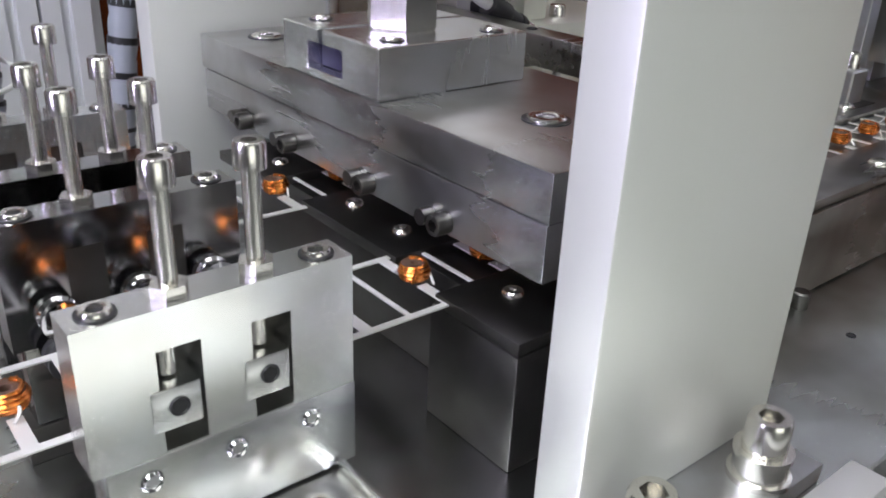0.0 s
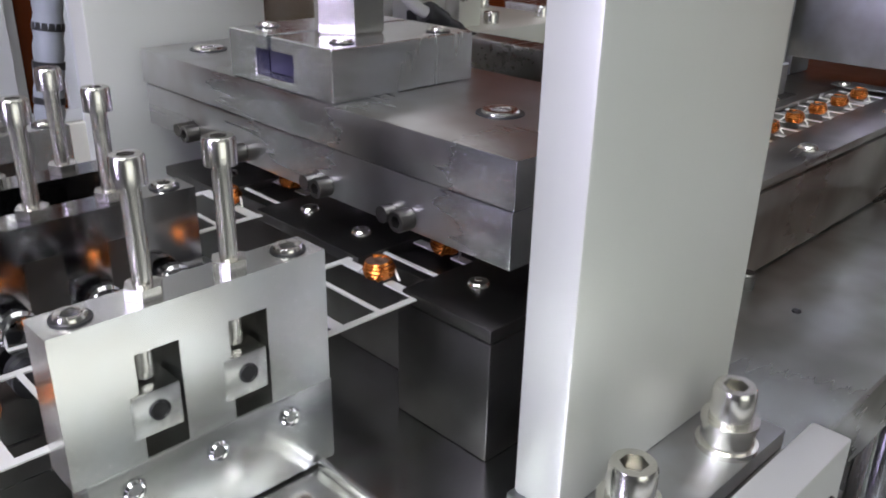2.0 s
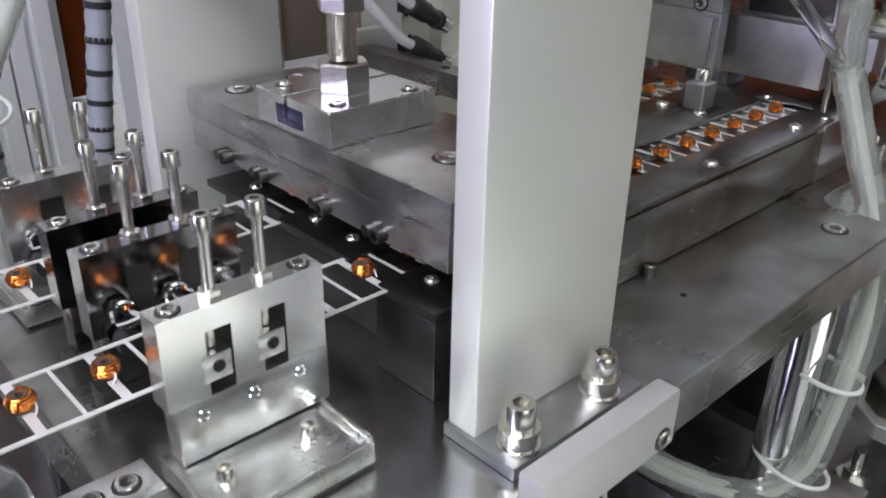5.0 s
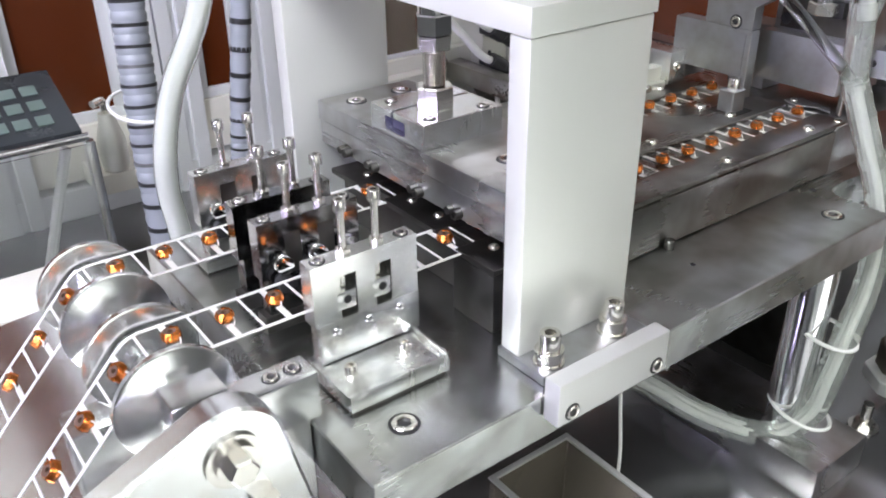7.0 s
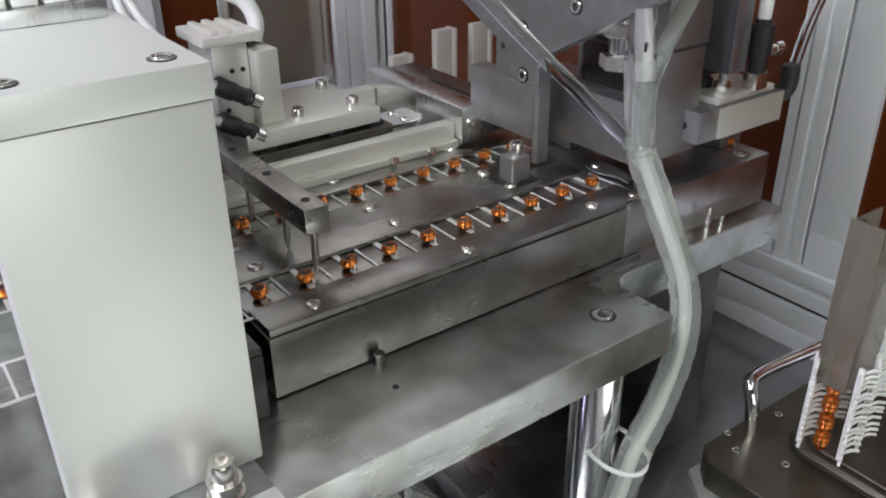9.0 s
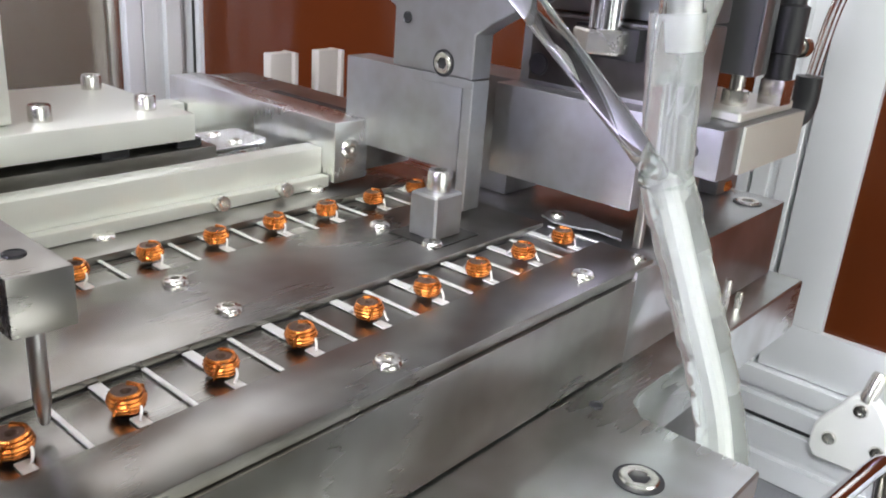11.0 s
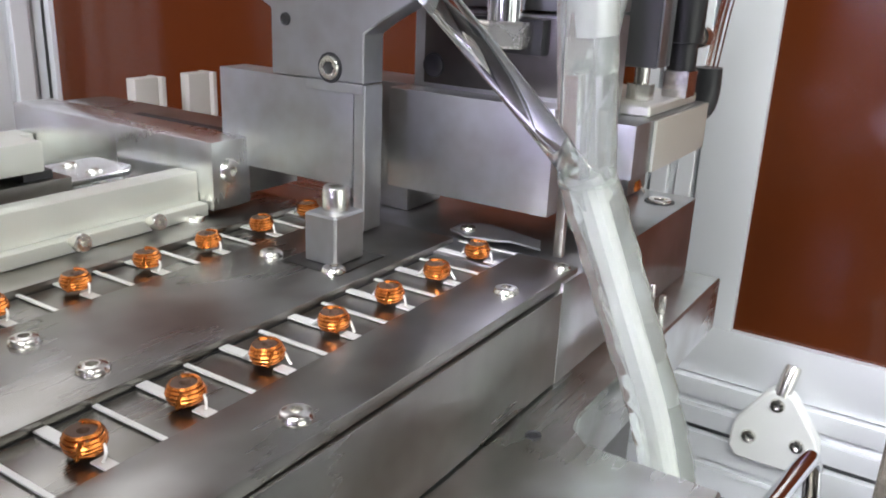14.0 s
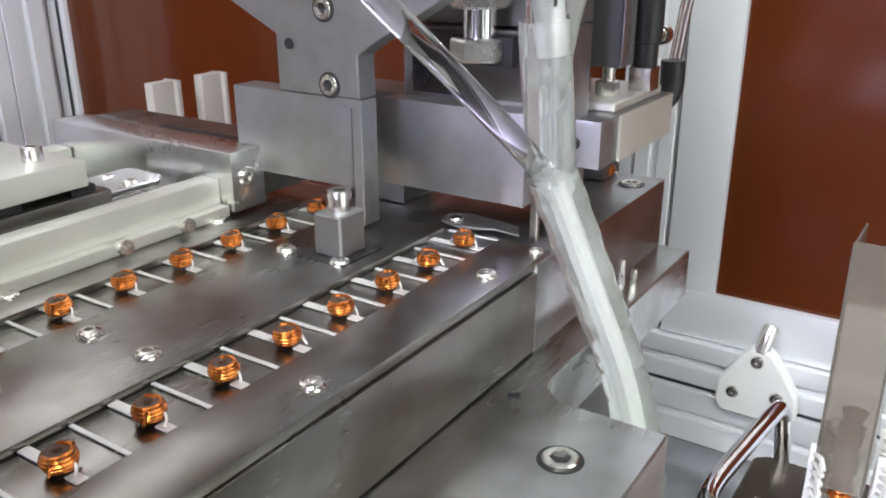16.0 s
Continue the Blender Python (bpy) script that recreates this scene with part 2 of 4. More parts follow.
def part(name, bm, material, parent, label=""):
    """One mesh, given in world places, under a thing or a part."""
    bmesh.ops.translate(bm, vec=-base_of(parent), verts=bm.verts[:])
    ob = new(name, to_mesh(name, bm, material))
    ob.parent = parent
    return tagged(ob, label)


def solid(name, bm, material, label, category, kind="", group=""):
    """A thing of one mesh."""
    c = Vector((sum(v.co.x for v in bm.verts) / len(bm.verts), sum(v.co.y for v in bm.verts) / len(bm.verts), min(v.co.z for v in bm.verts)))
    bmesh.ops.translate(bm, vec=-c, verts=bm.verts[:])
    ob = new(name, to_mesh(name, bm, material))
    ob.location = c
    return tagged(ob, label, category, group, kind)


SHARED = {}


def aim(p, d):
    return Matrix.Translation(p) @ Vector(d).to_track_quat("Z", "Y").to_matrix().to_4x4()


def shared_part(key, make, name, parent, p, d=(0, 0, 1), label=""):
    if key not in SHARED:
        SHARED[key] = make()
    ob = new(name, SHARED[key])
    ob.parent = parent
    ob.matrix_basis = Matrix.Translation(-base_of(parent)) @ aim(p, d)
    return tagged(ob, label)


def cap_mesh(r, h, material=ZINC):
    """Socket head of radius r and height h, seated at z = 0."""
    return to_mesh("socket_head", lathe([(0, 0), (r, 0), (r, h * 0.86), (r * 0.9, h), (r * 0.62, h), (r * 0.58, h, 6), (r * 0.55, h * 0.35, 6), (0, h * 0.35)], 24), material)


def cap(parent, p, r, h, d=(0, 0, 1), material=ZINC, label=""):
    return shared_part(("cap", r, h, material.name), lambda: cap_mesh(r, h, material), "screw", parent, p, d, label)


def button(parent, p, r, d=(0, 0, 1)):
    return shared_part(("button", r), lambda: to_mesh("button_head", lathe(
        [(0, 0), (r * 1.1, 0), (r * 1.08, r * 0.14), (r * 0.9, r * 0.38), (r * 0.55, r * 0.50), (r * 0.42, r * 0.48, 6), (r * 0.4, r * 0.14, 6), (0, r * 0.14)], 24), NICKEL), "screw", parent, p, d)


def sunk(parent, p, r, d=(0, 0, 1)):
    """Socket screw on a flat black disc, painted in place of its recess's shade."""
    shared_part(("bore", r), lambda: to_mesh("counterbore", lathe([(r * 1.22, 0), (r * 1.20, 0.0004), (0, 0.0003)], 24), BLACK), "counterbore", parent, p, d)
    return shared_part(("sunk", r), lambda: to_mesh("sunk_head", lathe(
        [(r * 0.98, 0.0003), (r * 0.97, 0.0009), (r * 0.88, 0.0014), (r * 0.62, 0.0014), (r * 0.56, 0.0012, 6), (r * 0.54, 0.0004, 6)], 24), NICKEL), "screw", parent, p, d)


def hole(parent, p, r, d):
    # black disc on the surface paints the shade inside the hole
    return shared_part(("hole", r), lambda: to_mesh("bore", lathe([(r * 1.15, 0), (r * 1.1, 0.0005), (r, 0.0006), (r * 0.85, 0.0002), (0, 0.0001)], 20), BLACK), "bore", parent, p, d)


# ---- room shell and machine table ----
R0, R1, RT, RF = -2.6, 2.8, 1.9, -0.85
solid("floor", box(R0, R1, R0, R1, RF - 0.1, RF, 0), CONCRETE, "grey painted concrete workshop floor", "floor", "structure")
solid("ceiling", box(R0, R1, R0, R1, RT, RT + 0.1, 0), WALLP, "plain white workshop ceiling", "ceiling", "structure")
for nm, b in (("wall_south", (R0, R1, R0 - 0.1, R0)), ("wall_north", (R0, R1, R1, R1 + 0.1)), ("wall_west", (R0 - 0.1, R0, R0, R1)), ("wall_east", (R1, R1 + 0.1, R0, R1))):
    solid(nm, box(*b, RF, RT, 0), WALLP, "plain white painted workshop wall", "wall", "structure")

TZ = -0.08
table = thing("machine_table", (0.2, 0.3, RF), "brushed metal machine table on painted cabinet", "machine table")
part("top_plate", box(-0.75, 1.02, -0.12, 1.25, TZ - 0.02, TZ, 0.001), TABLE, table)
part("cabinet", box(-0.72, 1.0, -0.08, 1.22, RF, TZ - 0.02, 0.004), PAINT, table)


def profile_post(x, y, w, z0, z1, name="profile_post", axis="z", label="silver anodised aluminium profile post with slot"):
    """Slotted square extrusion of width w, from z0 to z1 along its axis."""
    h, s, d = w / 2, w * 0.10, w * 0.16
    pts = []
    for q in range(4):
        for u, v in ((-h, -h), (-s, -h), (-s, -h + d), (s, -h + d), (s, -h)):
            c, n = math.cos(q * math.pi / 2), math.sin(q * math.pi / 2)
            pts.append((u * c - v * n, u * n + v * c))
    if axis == "z":
        bm = prism([(x + a, y + b) for a, b in pts], "z", z0, z1, 0.0006)
    elif axis == "x":
        bm = prism([(x + a, y + b) for a, b in pts], "x", z0, z1, 0.0006)
    else:
        bm = prism([(x + a, y + b) for a, b in pts], "y", z0, z1, 0.0006)
    return solid(name, bm, PROFILE, label, "frame profile")


# enclosure: side wall at x = 0.832, rear side at y = 0.95
XW, YW = 0.832, 0.95
profile_post(XW + 0.015, 0.2045, 0.030, 0.0085, 1.3)
profile_post(XW + 0.02, -0.345, 0.06, TZ, 1.3)
for xp in (-0.62, -0.56, -0.02, 0.03, 0.215, 0.268, 0.386, 0.438, 0.728, 0.7795):
    profile_post(xp, YW + 0.01, 0.05, TZ, 1.3)


def brown_panel(name, x0, x1, y0, y1, z0, z1, flat, w=0.035):
    """Framed panel: 'x' or 'y' names the thin direction."""
    t = thing(name, ((x0 + x1) / 2, (y0 + y1) / 2, z0), "dark red-brown tinted acrylic panel in silver frame", "machine panel")
    if flat == "x":
        part("pane", box(x0 + 0.006, x1 - 0.006, y0 + w, y1 - w, z0 + w, z1 - w, 0), BROWN, t, "glossy red-brown acrylic pane")
        for b in ((y0, y1, z0, z0 + w), (y0, y1, z1 - w, z1), (y0, y0 + w, z0 + w, z1 - w), (y1 - w, y1, z0 + w, z1 - w)):
            part("frame_bar", box(x0, x1, *b, 0.001), PROFILE, t)
    else:
        part("pane", box(x0 + w, x1 - w, y0 + 0.006, y1 - 0.006, z0 + w, z1 - w, 0), BROWN, t, "glossy red-brown acrylic pane")
        for b in ((x0, x1, z0, z0 + w), (x0, x1, z1 - w, z1), (x0, x0 + w, z0 + w, z1 - w), (x1 - w, x1, z0 + w, z1 - w)):
            part("frame_bar", box(b[0], b[1], y0, y1, b[2], b[3], 0.001), PROFILE, t)
    return t


brown_panel("side_door_panel", XW, XW + 0.03, -0.31, 0.186, 0.0095, 1.2, "x", 0.0395)
brown_panel("side_rear_panel", XW, XW + 0.03, 0.222, YW - 0.002, 0.0095, 1.2, "x", 0.010)
for x0, x1 in ((-0.535, -0.045), (0.055, 0.190), (0.293, 0.363), (0.464, 0.702), (0.806, 0.830)):
    brown_panel("rear_panel", x0, x1, YW, YW + 0.03, 0.045, 1.2, "y", 0.014)
solid("rear_skirting", box(-0.62, XW - 0.06, YW - 0.005, YW + 0.03, -0.030, 0.044, 0.002), PAINT, "cream painted sheet below the rear panels", "cover sheet")
for nm, z0, z1, x0 in (("bottom_rail", -0.0290, 0.0080, XW - 0.006), ("sill_rail", TZ, -0.0330, XW - 0.010)):
    rail = thing(nm, (x0 + 0.025, 0.3, z0), "silver anodised aluminium rail along the foot of the enclosure", "frame profile")
    zm = (z0 + z1) / 2
    part("face_strip", box(x0, x0 + 0.050, -0.31, YW - 0.062, zm + 0.004, z1, 0.0008), PROFILE, rail)
    part("slot", box(x0 + 0.006, x0 + 0.050, -0.31, YW - 0.062, zm - 0.0038, zm + 0.0038, 0), PROFILE, rail)
    part("face_strip", box(x0, x0 + 0.050, -0.31, YW - 0.062, z0, zm - 0.004, 0.0008), PROFILE, rail)
# black strip paints the shade of the groove between both rails
solid("rail_gasket", box(XW - 0.004, XW + 0.044, -0.31, YW - 0.062, -0.0328, -0.0292, 0), BLACK, "black strip painting the shaded groove between the enclosure rails", "gasket")
solid("bottom_rail", box(-0.62, XW - 0.06, YW - 0.01, YW + 0.05, TZ, -0.038, 0.002), PROFILE, "silver aluminium bottom rail of the enclosure", "frame profile")

# ---- die bed ----
P = 0.146
bed = thing("base_plate", (0.25, 0.2, 0.116), "thick ground steel base plate on polished guide pillars", "base plate")
part("plate", prism([(0.022, 0.068), (0.475, 0.068), (0.475, 0.112), (0.482, 0.119), (0.490, 0.121), (0.664, 0.121), (0.664, 0.36), (0.022, 0.36)], "z", 0.118, P, 0.0008), PLATE, bed)
for x, y in ((0.058, 0.095), (0.440, 0.094), (0.058, 0.335)):
    sunk(bed, (x, y, P), 0.0068)
hole(bed, (0.469, 0.128, P), 0.0024, (0, 0, 1))
hole(bed, (0.300, 0.110, P), 0.0016, (0, 0, 1))
for x, y in ((0.445, 0.098), (0.060, 0.098), (0.445, 0.33), (0.060, 0.33)):
    part("pillar", lathe([(0, 0), (0.0165, 0), (0.0165, 0.166), (0, 0.166)], 32, None, Matrix.Translation((x, y, -0.048))), CHROME, bed, "polished chrome guide pillar")
for b in ((0.405, 0.478, 0.042, 0.37), (0.025, 0.095, 0.042, 0.37)):
    solid("pillar_foot", box(b[0], b[1], b[2], b[3], TZ, -0.048, 0.0012), STEEL_Y, "ground steel foot bar under the guide pillars", "foot bar")

# lower die with cover plates and two strip channels
ROWY = (0.176, 0.2615)
DX0, DX1 = 0.244, 0.533
die = thing("lower_die", (0.39, 0.22, P), "ground steel die block with two strip channels", "die block")
part("body", box(DX0, 0.505, 0.1380, 0.315, P + 0.0011, 0.1832, 0.0003), STEEL, die)
# inset black filler paints the shadow gap below the die body
part("shim", box(DX0 + 0.002, 0.503, 0.1395, 0.313, P, P + 0.0012, 0), BLACK, die, "black filler painting the shadow gap under the die body")
part("end_block", box(0.5055, 0.660, 0.138, 0.315, P, 0.186, 0.0008), STEEL_Y, die)
for y0, y1 in ((0.1392, 0.1645), (0.1937, 0.2475), (0.2719, 0.3145)):
    part("cover_plate", box(DX0 + 0.001, 0.520, y0, y1, 0.1838, 0.188, 0.0003), STEEL, die, "ground steel cover plate")
for y0, y1 in ((0.1647, 0.1926), (0.2477, 0.2709)):
    part("channel_floor", box(DX0 + 0.001, 0.520, y0, y1, 0.1837, 0.1853, 0.0002), STEEL, die, "ground steel channel floor")
for x in (0.275, 0.378, 0.481):
    button(die, (x, 0.148, 0.188), 0.0042)
button(die, (0.515, 0.1435, 0.188), 0.0030)
for x in (0.268, 0.364, 0.460):
    button(die, (x, 0.2055, 0.188), 0.0042)
    button(die, (x - 0.001, 0.2345, 0.188), 0.0042)
for x in (0.270, 0.366, 0.470):
    button(die, (x, 0.288, 0.188), 0.0040)
sunk(die, (0.640, 0.150, 0.186), 0.006)
part("stop_pin", lathe([(0, 0), (0.0036, 0), (0.0036, 0.0062), (0.003, 0.0070), (0, 0.0070)], 20, None, Matrix.Translation((0.305, 0.1342, P))), DARKSTEEL, die, "dark dowel pin beside the die")
part("stop_pin", lathe([(0, 0), (0.0018, 0), (0.0018, 0.017), (0.0015, 0.018), (0, 0.018)], 20, None, Matrix.Translation((0.585, 0.131, P))), ZINC, die)
part("stop_pin", lathe([(0, 0), (0.0018, 0), (0.0018, 0.007), (0.0015, 0.008), (0, 0.008)], 20, None, Matrix.Translation((0.600, 0.130, P))), ZINC, die)

for y0 in (0.1928, 0.2710):
    part("groove", box(DX0 + 0.002, 0.5195, y0, y0 + 0.0007, 0.1837, 0.1850, 0), BLACK, die, "dark groove beside the channel")

# feed block in front of the press
feed = thing("feed_block", (0.18, 0.22, P), "dark oiled steel feed block under the press", "feed block")
part("front_block", box(0.143, 0.236, 0.1285, 0.1655, P, 0.1835, 0.0010), DARKSTEEL, feed)
part("body", box(0.158, 0.236, 0.1660, 0.315, P, 0.1835, 0.0008), DARKSTEEL, feed)
for x0, y0, y1 in ((0.1435, 0.1290, 0.1640), (0.1480, 0.1895, 0.2475), (0.1480, 0.2725, 0.3145)):
    part("cover_plate", box(x0, 0.2355, y0, y1, 0.1836, 0.1875, 0.0005), DARKSTEEL, feed)
for y in (0.151, 0.205, 0.234, 0.288):
    button(feed, (0.162, y, 0.1875), 0.0032)

# ---- lead-frame strips ----
PITCH, SZ = 0.028, 0.1858
RC, RR = Vector((-0.033, 0, 0.1680)), 0.0178


def on_strip(s):
    """Place and slope along a strip: s metres from x = 0, flat over the die, then round the roller and down."""
    if s >= RC.x:
        return s, SZ, 0.0
    a = (RC.x - s) / RR
    top = radians(46)
    if a <= top:
        return RC.x - RR * math.sin(a), RC.z + RR * math.cos(a), a
    d = (a - top) * RR
    return RC.x - RR * math.sin(top) - d * math.cos(top), RC.z + RR * math.cos(top) - d * math.sin(top), top


def ribbon(s0, s1, y0, y1, bm, n=1, thick=0.0005):
    """A flat strip of metal that follows the strip's line."""
    rows = []
    for k in range(n + 1):
        x, z, a = on_strip(s0 + (s1 - s0) * k / n)
        nx, nz = -math.sin(a), math.cos(a)
        rows.append([bm.verts.new(c) for c in ((x, y0, z), (x, y1, z), (x + nx * thick, y1, z + nz * thick), (x + nx * thick, y0, z + nz * thick))])
    for p, q in zip(rows, rows[1:]):
        for k in range(4):
            bm.faces.new((p[k], p[(k + 1) % 4], q[(k + 1) % 4], q[k]))
    bm.faces.new(rows[0])
    bm.faces.new(rows[-1])
    return bm


S_END = -0.16
ROWS_S = []
for row, cy in enumerate(ROWY):
    strip = thing("lead_frame_strip", (0.0, cy, SZ), "thin tinned metal ladder strip running through the die", "metal strip", "lead frame strips")
    first = 0.005 + 0.0005 * row
    for side in (-1, 1):
        part("rail", ribbon(0.258, S_END, cy + side * 0.0172 - 0.0011, cy + side * 0.0172 + 0.0011, bmesh.new(), 60), TIN, strip)
    k = int((S_END - first) / PITCH)
    while first + k * PITCH < 0.525:
        s = first + k * PITCH
        if s > S_END + 0.01:
            ROWS_S.append((row, cy, s))
            for side in (-1, 1):
                part("tab", ribbon(s - 0.0017, s + 0.0017, cy + side * 0.0105 - 0.0066, cy + side * 0.0105 + 0.0066, bmesh.new(), 1, 0.00052), TIN, strip)
        if S_END < s + PITCH / 2 < 0.525:
            part("cross_bar", ribbon(s + PITCH / 2 - 0.0007, s + PITCH / 2 + 0.0007, cy - 0.0166, cy + 0.0166, bmesh.new(), 1, 0.00054), TIN, strip)
        k += 1


def coil_meshes(seed):
    rnd = random.Random(seed)
    core = lathe([(0.0016, 0.0012), (0.0042, 0.0012), (0.0044, 0.0018), (0.0044, 0.0056), (0.0042, 0.0062), (0.0016, 0.0062), (0.0014, 0.0056), (0.0014, 0.0018), (0.0016, 0.0012)], 20)
    pts = []
    for j in range(100):
        t = j / 99
        a = 2 * math.pi * 5.2 * t
        r = 0.0047 - 0.0034 * abs(t - 0.48) ** 1.6 + 0.0001 * math.sin(5 * a + seed)
        pts.append((r * math.cos(a), r * math.sin(a), 0.0010 + 0.0054 * t + 0.0001 * math.sin(a * 1.7 + seed)))
    wind = sweep(pts, 0.00074, 6)
    ties = []
    for a in (0.5, 3.4):
        a += rnd.uniform(-0.5, 0.5)
        pts = [(0.0050 * math.cos(a + 0.3 * t), 0.0050 * math.sin(a + 0.3 * t), 0.0012 + 0.0054 * t) for t in (0, 0.3, 0.6, 0.9)]
        ties.append(to_mesh("crossing_wire", sweep(pts, 0.0006, 6), COPPER))
    lead = sweep(smooth_path([(0.0020, -0.0040, 0.0040), (0.0024, -0.0048, 0.0028), (0.0020, -0.0058, 0.0016), (0.0010 + rnd.uniform(-0.0006, 0.0006), -0.0072, 0.0007)], 4), 0.00045, 6)
    lead2 = sweep(smooth_path([(-0.0020, 0.0038, 0.0040), (-0.0024, 0.0050, 0.0030), (-0.0018, 0.0062, 0.0016), (-0.0008, 0.0076, 0.0007)], 4), 0.00045, 6)
    return to_mesh("core", core, FERRITE), to_mesh("lead", lead, TIN), to_mesh("lead", lead2, TIN), *ties, to_mesh("winding", wind, COPPER)


COILS = []
for v in range(3):
    t = thing("copper_coil", (0, 0, 0), "small wound copper coil soldered on the metal strip", "coil", "coils on the strips")
    for nm, me in zip(("core", "lead", "lead", "crossing_wire", "crossing_wire") + ("winding",), coil_meshes(v)):
        ob = new(nm, me)
        ob.parent = t
    COILS.append(t)
rnd = random.Random(5)
used = set()
for i, (row, cy, s) in enumerate(ROWS_S):
    x, z, a = on_strip(s)
    m = pose(x - 0.0005 * math.sin(a), cy, z + 0.0003, 0, -math.degrees(a), rnd.uniform(-14, 14)) @ Matrix.Scale(0.97, 4)
    v = i % 3
    if v not in used:
        used.add(v)
        COILS[v].matrix_basis = m
    else:
        copy_thing(COILS[v], m)
copy_thing(COILS[0], pose(0.648, 0.168, 0.1862))

# ---- press ----
CX0, CX1, CY0, CY1 = 0.134, 0.217, 0.096, 0.1105
press = thing("bench_press", (0.175, 0.22, P), "satin aluminium press frame with two flat columns", "press")
for y0, y1 in ((CY0, CY1), (0.3405, 0.355)):
    part("column", box(CX0, CX1, y0, y1, P + 0.006, 0.3245, 0.0012), SATIN, press, "flat satin anodised aluminium column")
part("head_plate", box(CX0 - 0.001, CX1 + 0.001, CY0 - 0.001, 0.360, 0.325, 0.339, 0.0008), SATIN, press)
part("foot_plate", box(0.1325, 0.2125, 0.0745, 0.1115, P + 0.0002, P + 0.006, 0.0005), GREYALU, press)
part("foot_plate", box(0.1325, 0.2125, 0.3395, 0.36, P + 0.0002, P + 0.006, 0.0005), GREYALU, press)
for x in (0.144, 0.193):
    part("washer", lathe([(0.0038, 0), (0.0086, 0), (0.0086, 0.0018), (0.0074, 0.0020), (0.0074, 0.0075), (0.0070, 0.0078), (0.0038, 0.0078)], 28, None, Matrix.Translation((x, 0.083, P + 0.006))), NICKEL, press, "stacked plated washers")
    part("washer", lathe([(0.0052, 0), (0.0080, 0), (0.0080, 0.0014), (0.0052, 0.0014)], 28, None, Matrix.Translation((x, 0.083, P + 0.0139))), NICKEL, press)
    cap(press, (x, 0.083, P + 0.0154), 0.0060, 0.0100, (0, 0, 1), NICKEL)
clamp = thing("clamp_bar", (0.168, 0.063, 0.132), "pale bead-blasted aluminium bar screwed to the plate edge", "clamp bar")
part("bar", box(0.126, 0.210, 0.056, 0.0672, 0.1335, 0.1600, 0.0012), CLAMPALU, clamp)
for x in (0.136, 0.201):
    sunk(clamp, (x, 0.0559, 0.1400), 0.0042, (0, -1, 0))
# moving plates
ram = thing("upper_die_set", (0.185, 0.23, 0.200), "two stacked ground steel plates with side screws", "upper die")
part("lower_plate", box(0.1525, 0.228, 0.1315, 0.333, 0.2010, 0.2178, 0.0008), STEEL_Y, ram)
part("upper_plate", box(0.1520, 0.230, 0.1305, 0.334, 0.2182, 0.2320, 0.0008), STEEL_Y, ram)
for y in (0.171, 0.210, 0.260, 0.294):
    cap(ram, (0.1523, y, 0.2050), 0.0034, 0.0052, (-1, 0, 0), DARKSTEEL, "dark oiled cap screw")
    part("spacer", lathe([(0, 0), (0.0026, 0), (0.0026, 0.0042), (0, 0.0042)], 16, None, aim((0.1524, y + 0.0075, 0.2050), (-1, 0, 0))), DARKSTEEL, ram)
for x, y in ((0.172, 0.314), (0.185, 0.166), (0.212, 0.150), (0.210, 0.314)):
    sunk(ram, (x, y, 0.2320), 0.0062)
for y in (0.150, 0.205, 0.240, 0.305):
    part("guide_post", lathe([(0, 0), (0.006, 0), (0.006, 0.0140), (0, 0.0140)], 20, None, Matrix.Translation((0.19, y, 0.1872))), CHROME, ram)
coup = thing("shaft_coupling", (0.18, 0.235, 0.232), "split aluminium coupling block holding a threaded rod", "coupling")
Z0, Z1 = 0.2322, 0.2488
ZA, ZB = Z0 + 0.0118, Z0 + 0.0028
part("block", prism([(0.206, Z0), (0.264, Z0), (0.264, Z1), (0.2410, Z1), (0.2410, ZA), (0.2480, ZA), (0.2480, ZB), (0.2265, ZB), (0.2265, ZA), (0.2385, ZA), (0.2385, Z1), (0.206, Z1)], "x", 0.1525, 0.214, 0.0004), ALU, coup)
# filler block that carries the slot's painted violet reflection
part("insert", box(0.1580, 0.2100, 0.2268, 0.2477, ZB + 0.0002, ZA - 0.0010, 0.0003), SLOT_REFLECTION, coup, "violet-black filler, coloured like violet light reflected in the slot")
for x, y in ((0.163, 0.214), (0.203, 0.212), (0.203, 0.256), (0.163, 0.256)):
    sunk(coup, (x, y, Z1), 0.0034)
part("hex_nut", lathe([(0, 0), (0.0118, 0, 6), (0.0126, 0.0008, 6), (0.0126, 0.0125, 6), (0.0116, 0.0135, 6), (0, 0.0135)], 36, None, Matrix.Translation((0.18, 0.232, Z1 + 0.0001))), ZINC, coup)
prof = [(0, 0.262)]
z = 0.2625
while z < 0.284:
    prof += [(0.0060, z), (0.0071, z + 0.0007)]
    z += 0.0014
prof += [(0.0060, 0.2845), (0, 0.2845)]
part("threaded_rod", lathe(prof, 20, None, Matrix.Translation((0.18, 0.232, 0))), ZINC, coup, "dark threaded rod")
part("hex_nut", lathe([(0, 0), (0.0100, 0, 6), (0.0110, 0.0008, 6), (0.0110, 0.0090, 6), (0, 0.0090)], 36, None, Matrix.Translation((0.18, 0.232, 0.2845))), ZINC, coup)
part("hex_nut", lathe([(0, 0), (0.0088, 0), (0.0118, 0.001, 6), (0.0118, 0.0120, 6), (0.0095, 0.0130), (0.0095, 0.0310), (0, 0.0310)], 36, None, Matrix.Translation((0.18, 0.232, 0.2936))), CHROME, coup)
cyl = thing("air_cylinder", (0.18, 0.23, 0.339), "white ribbed aluminium air cylinder on the press head", "air cylinder")
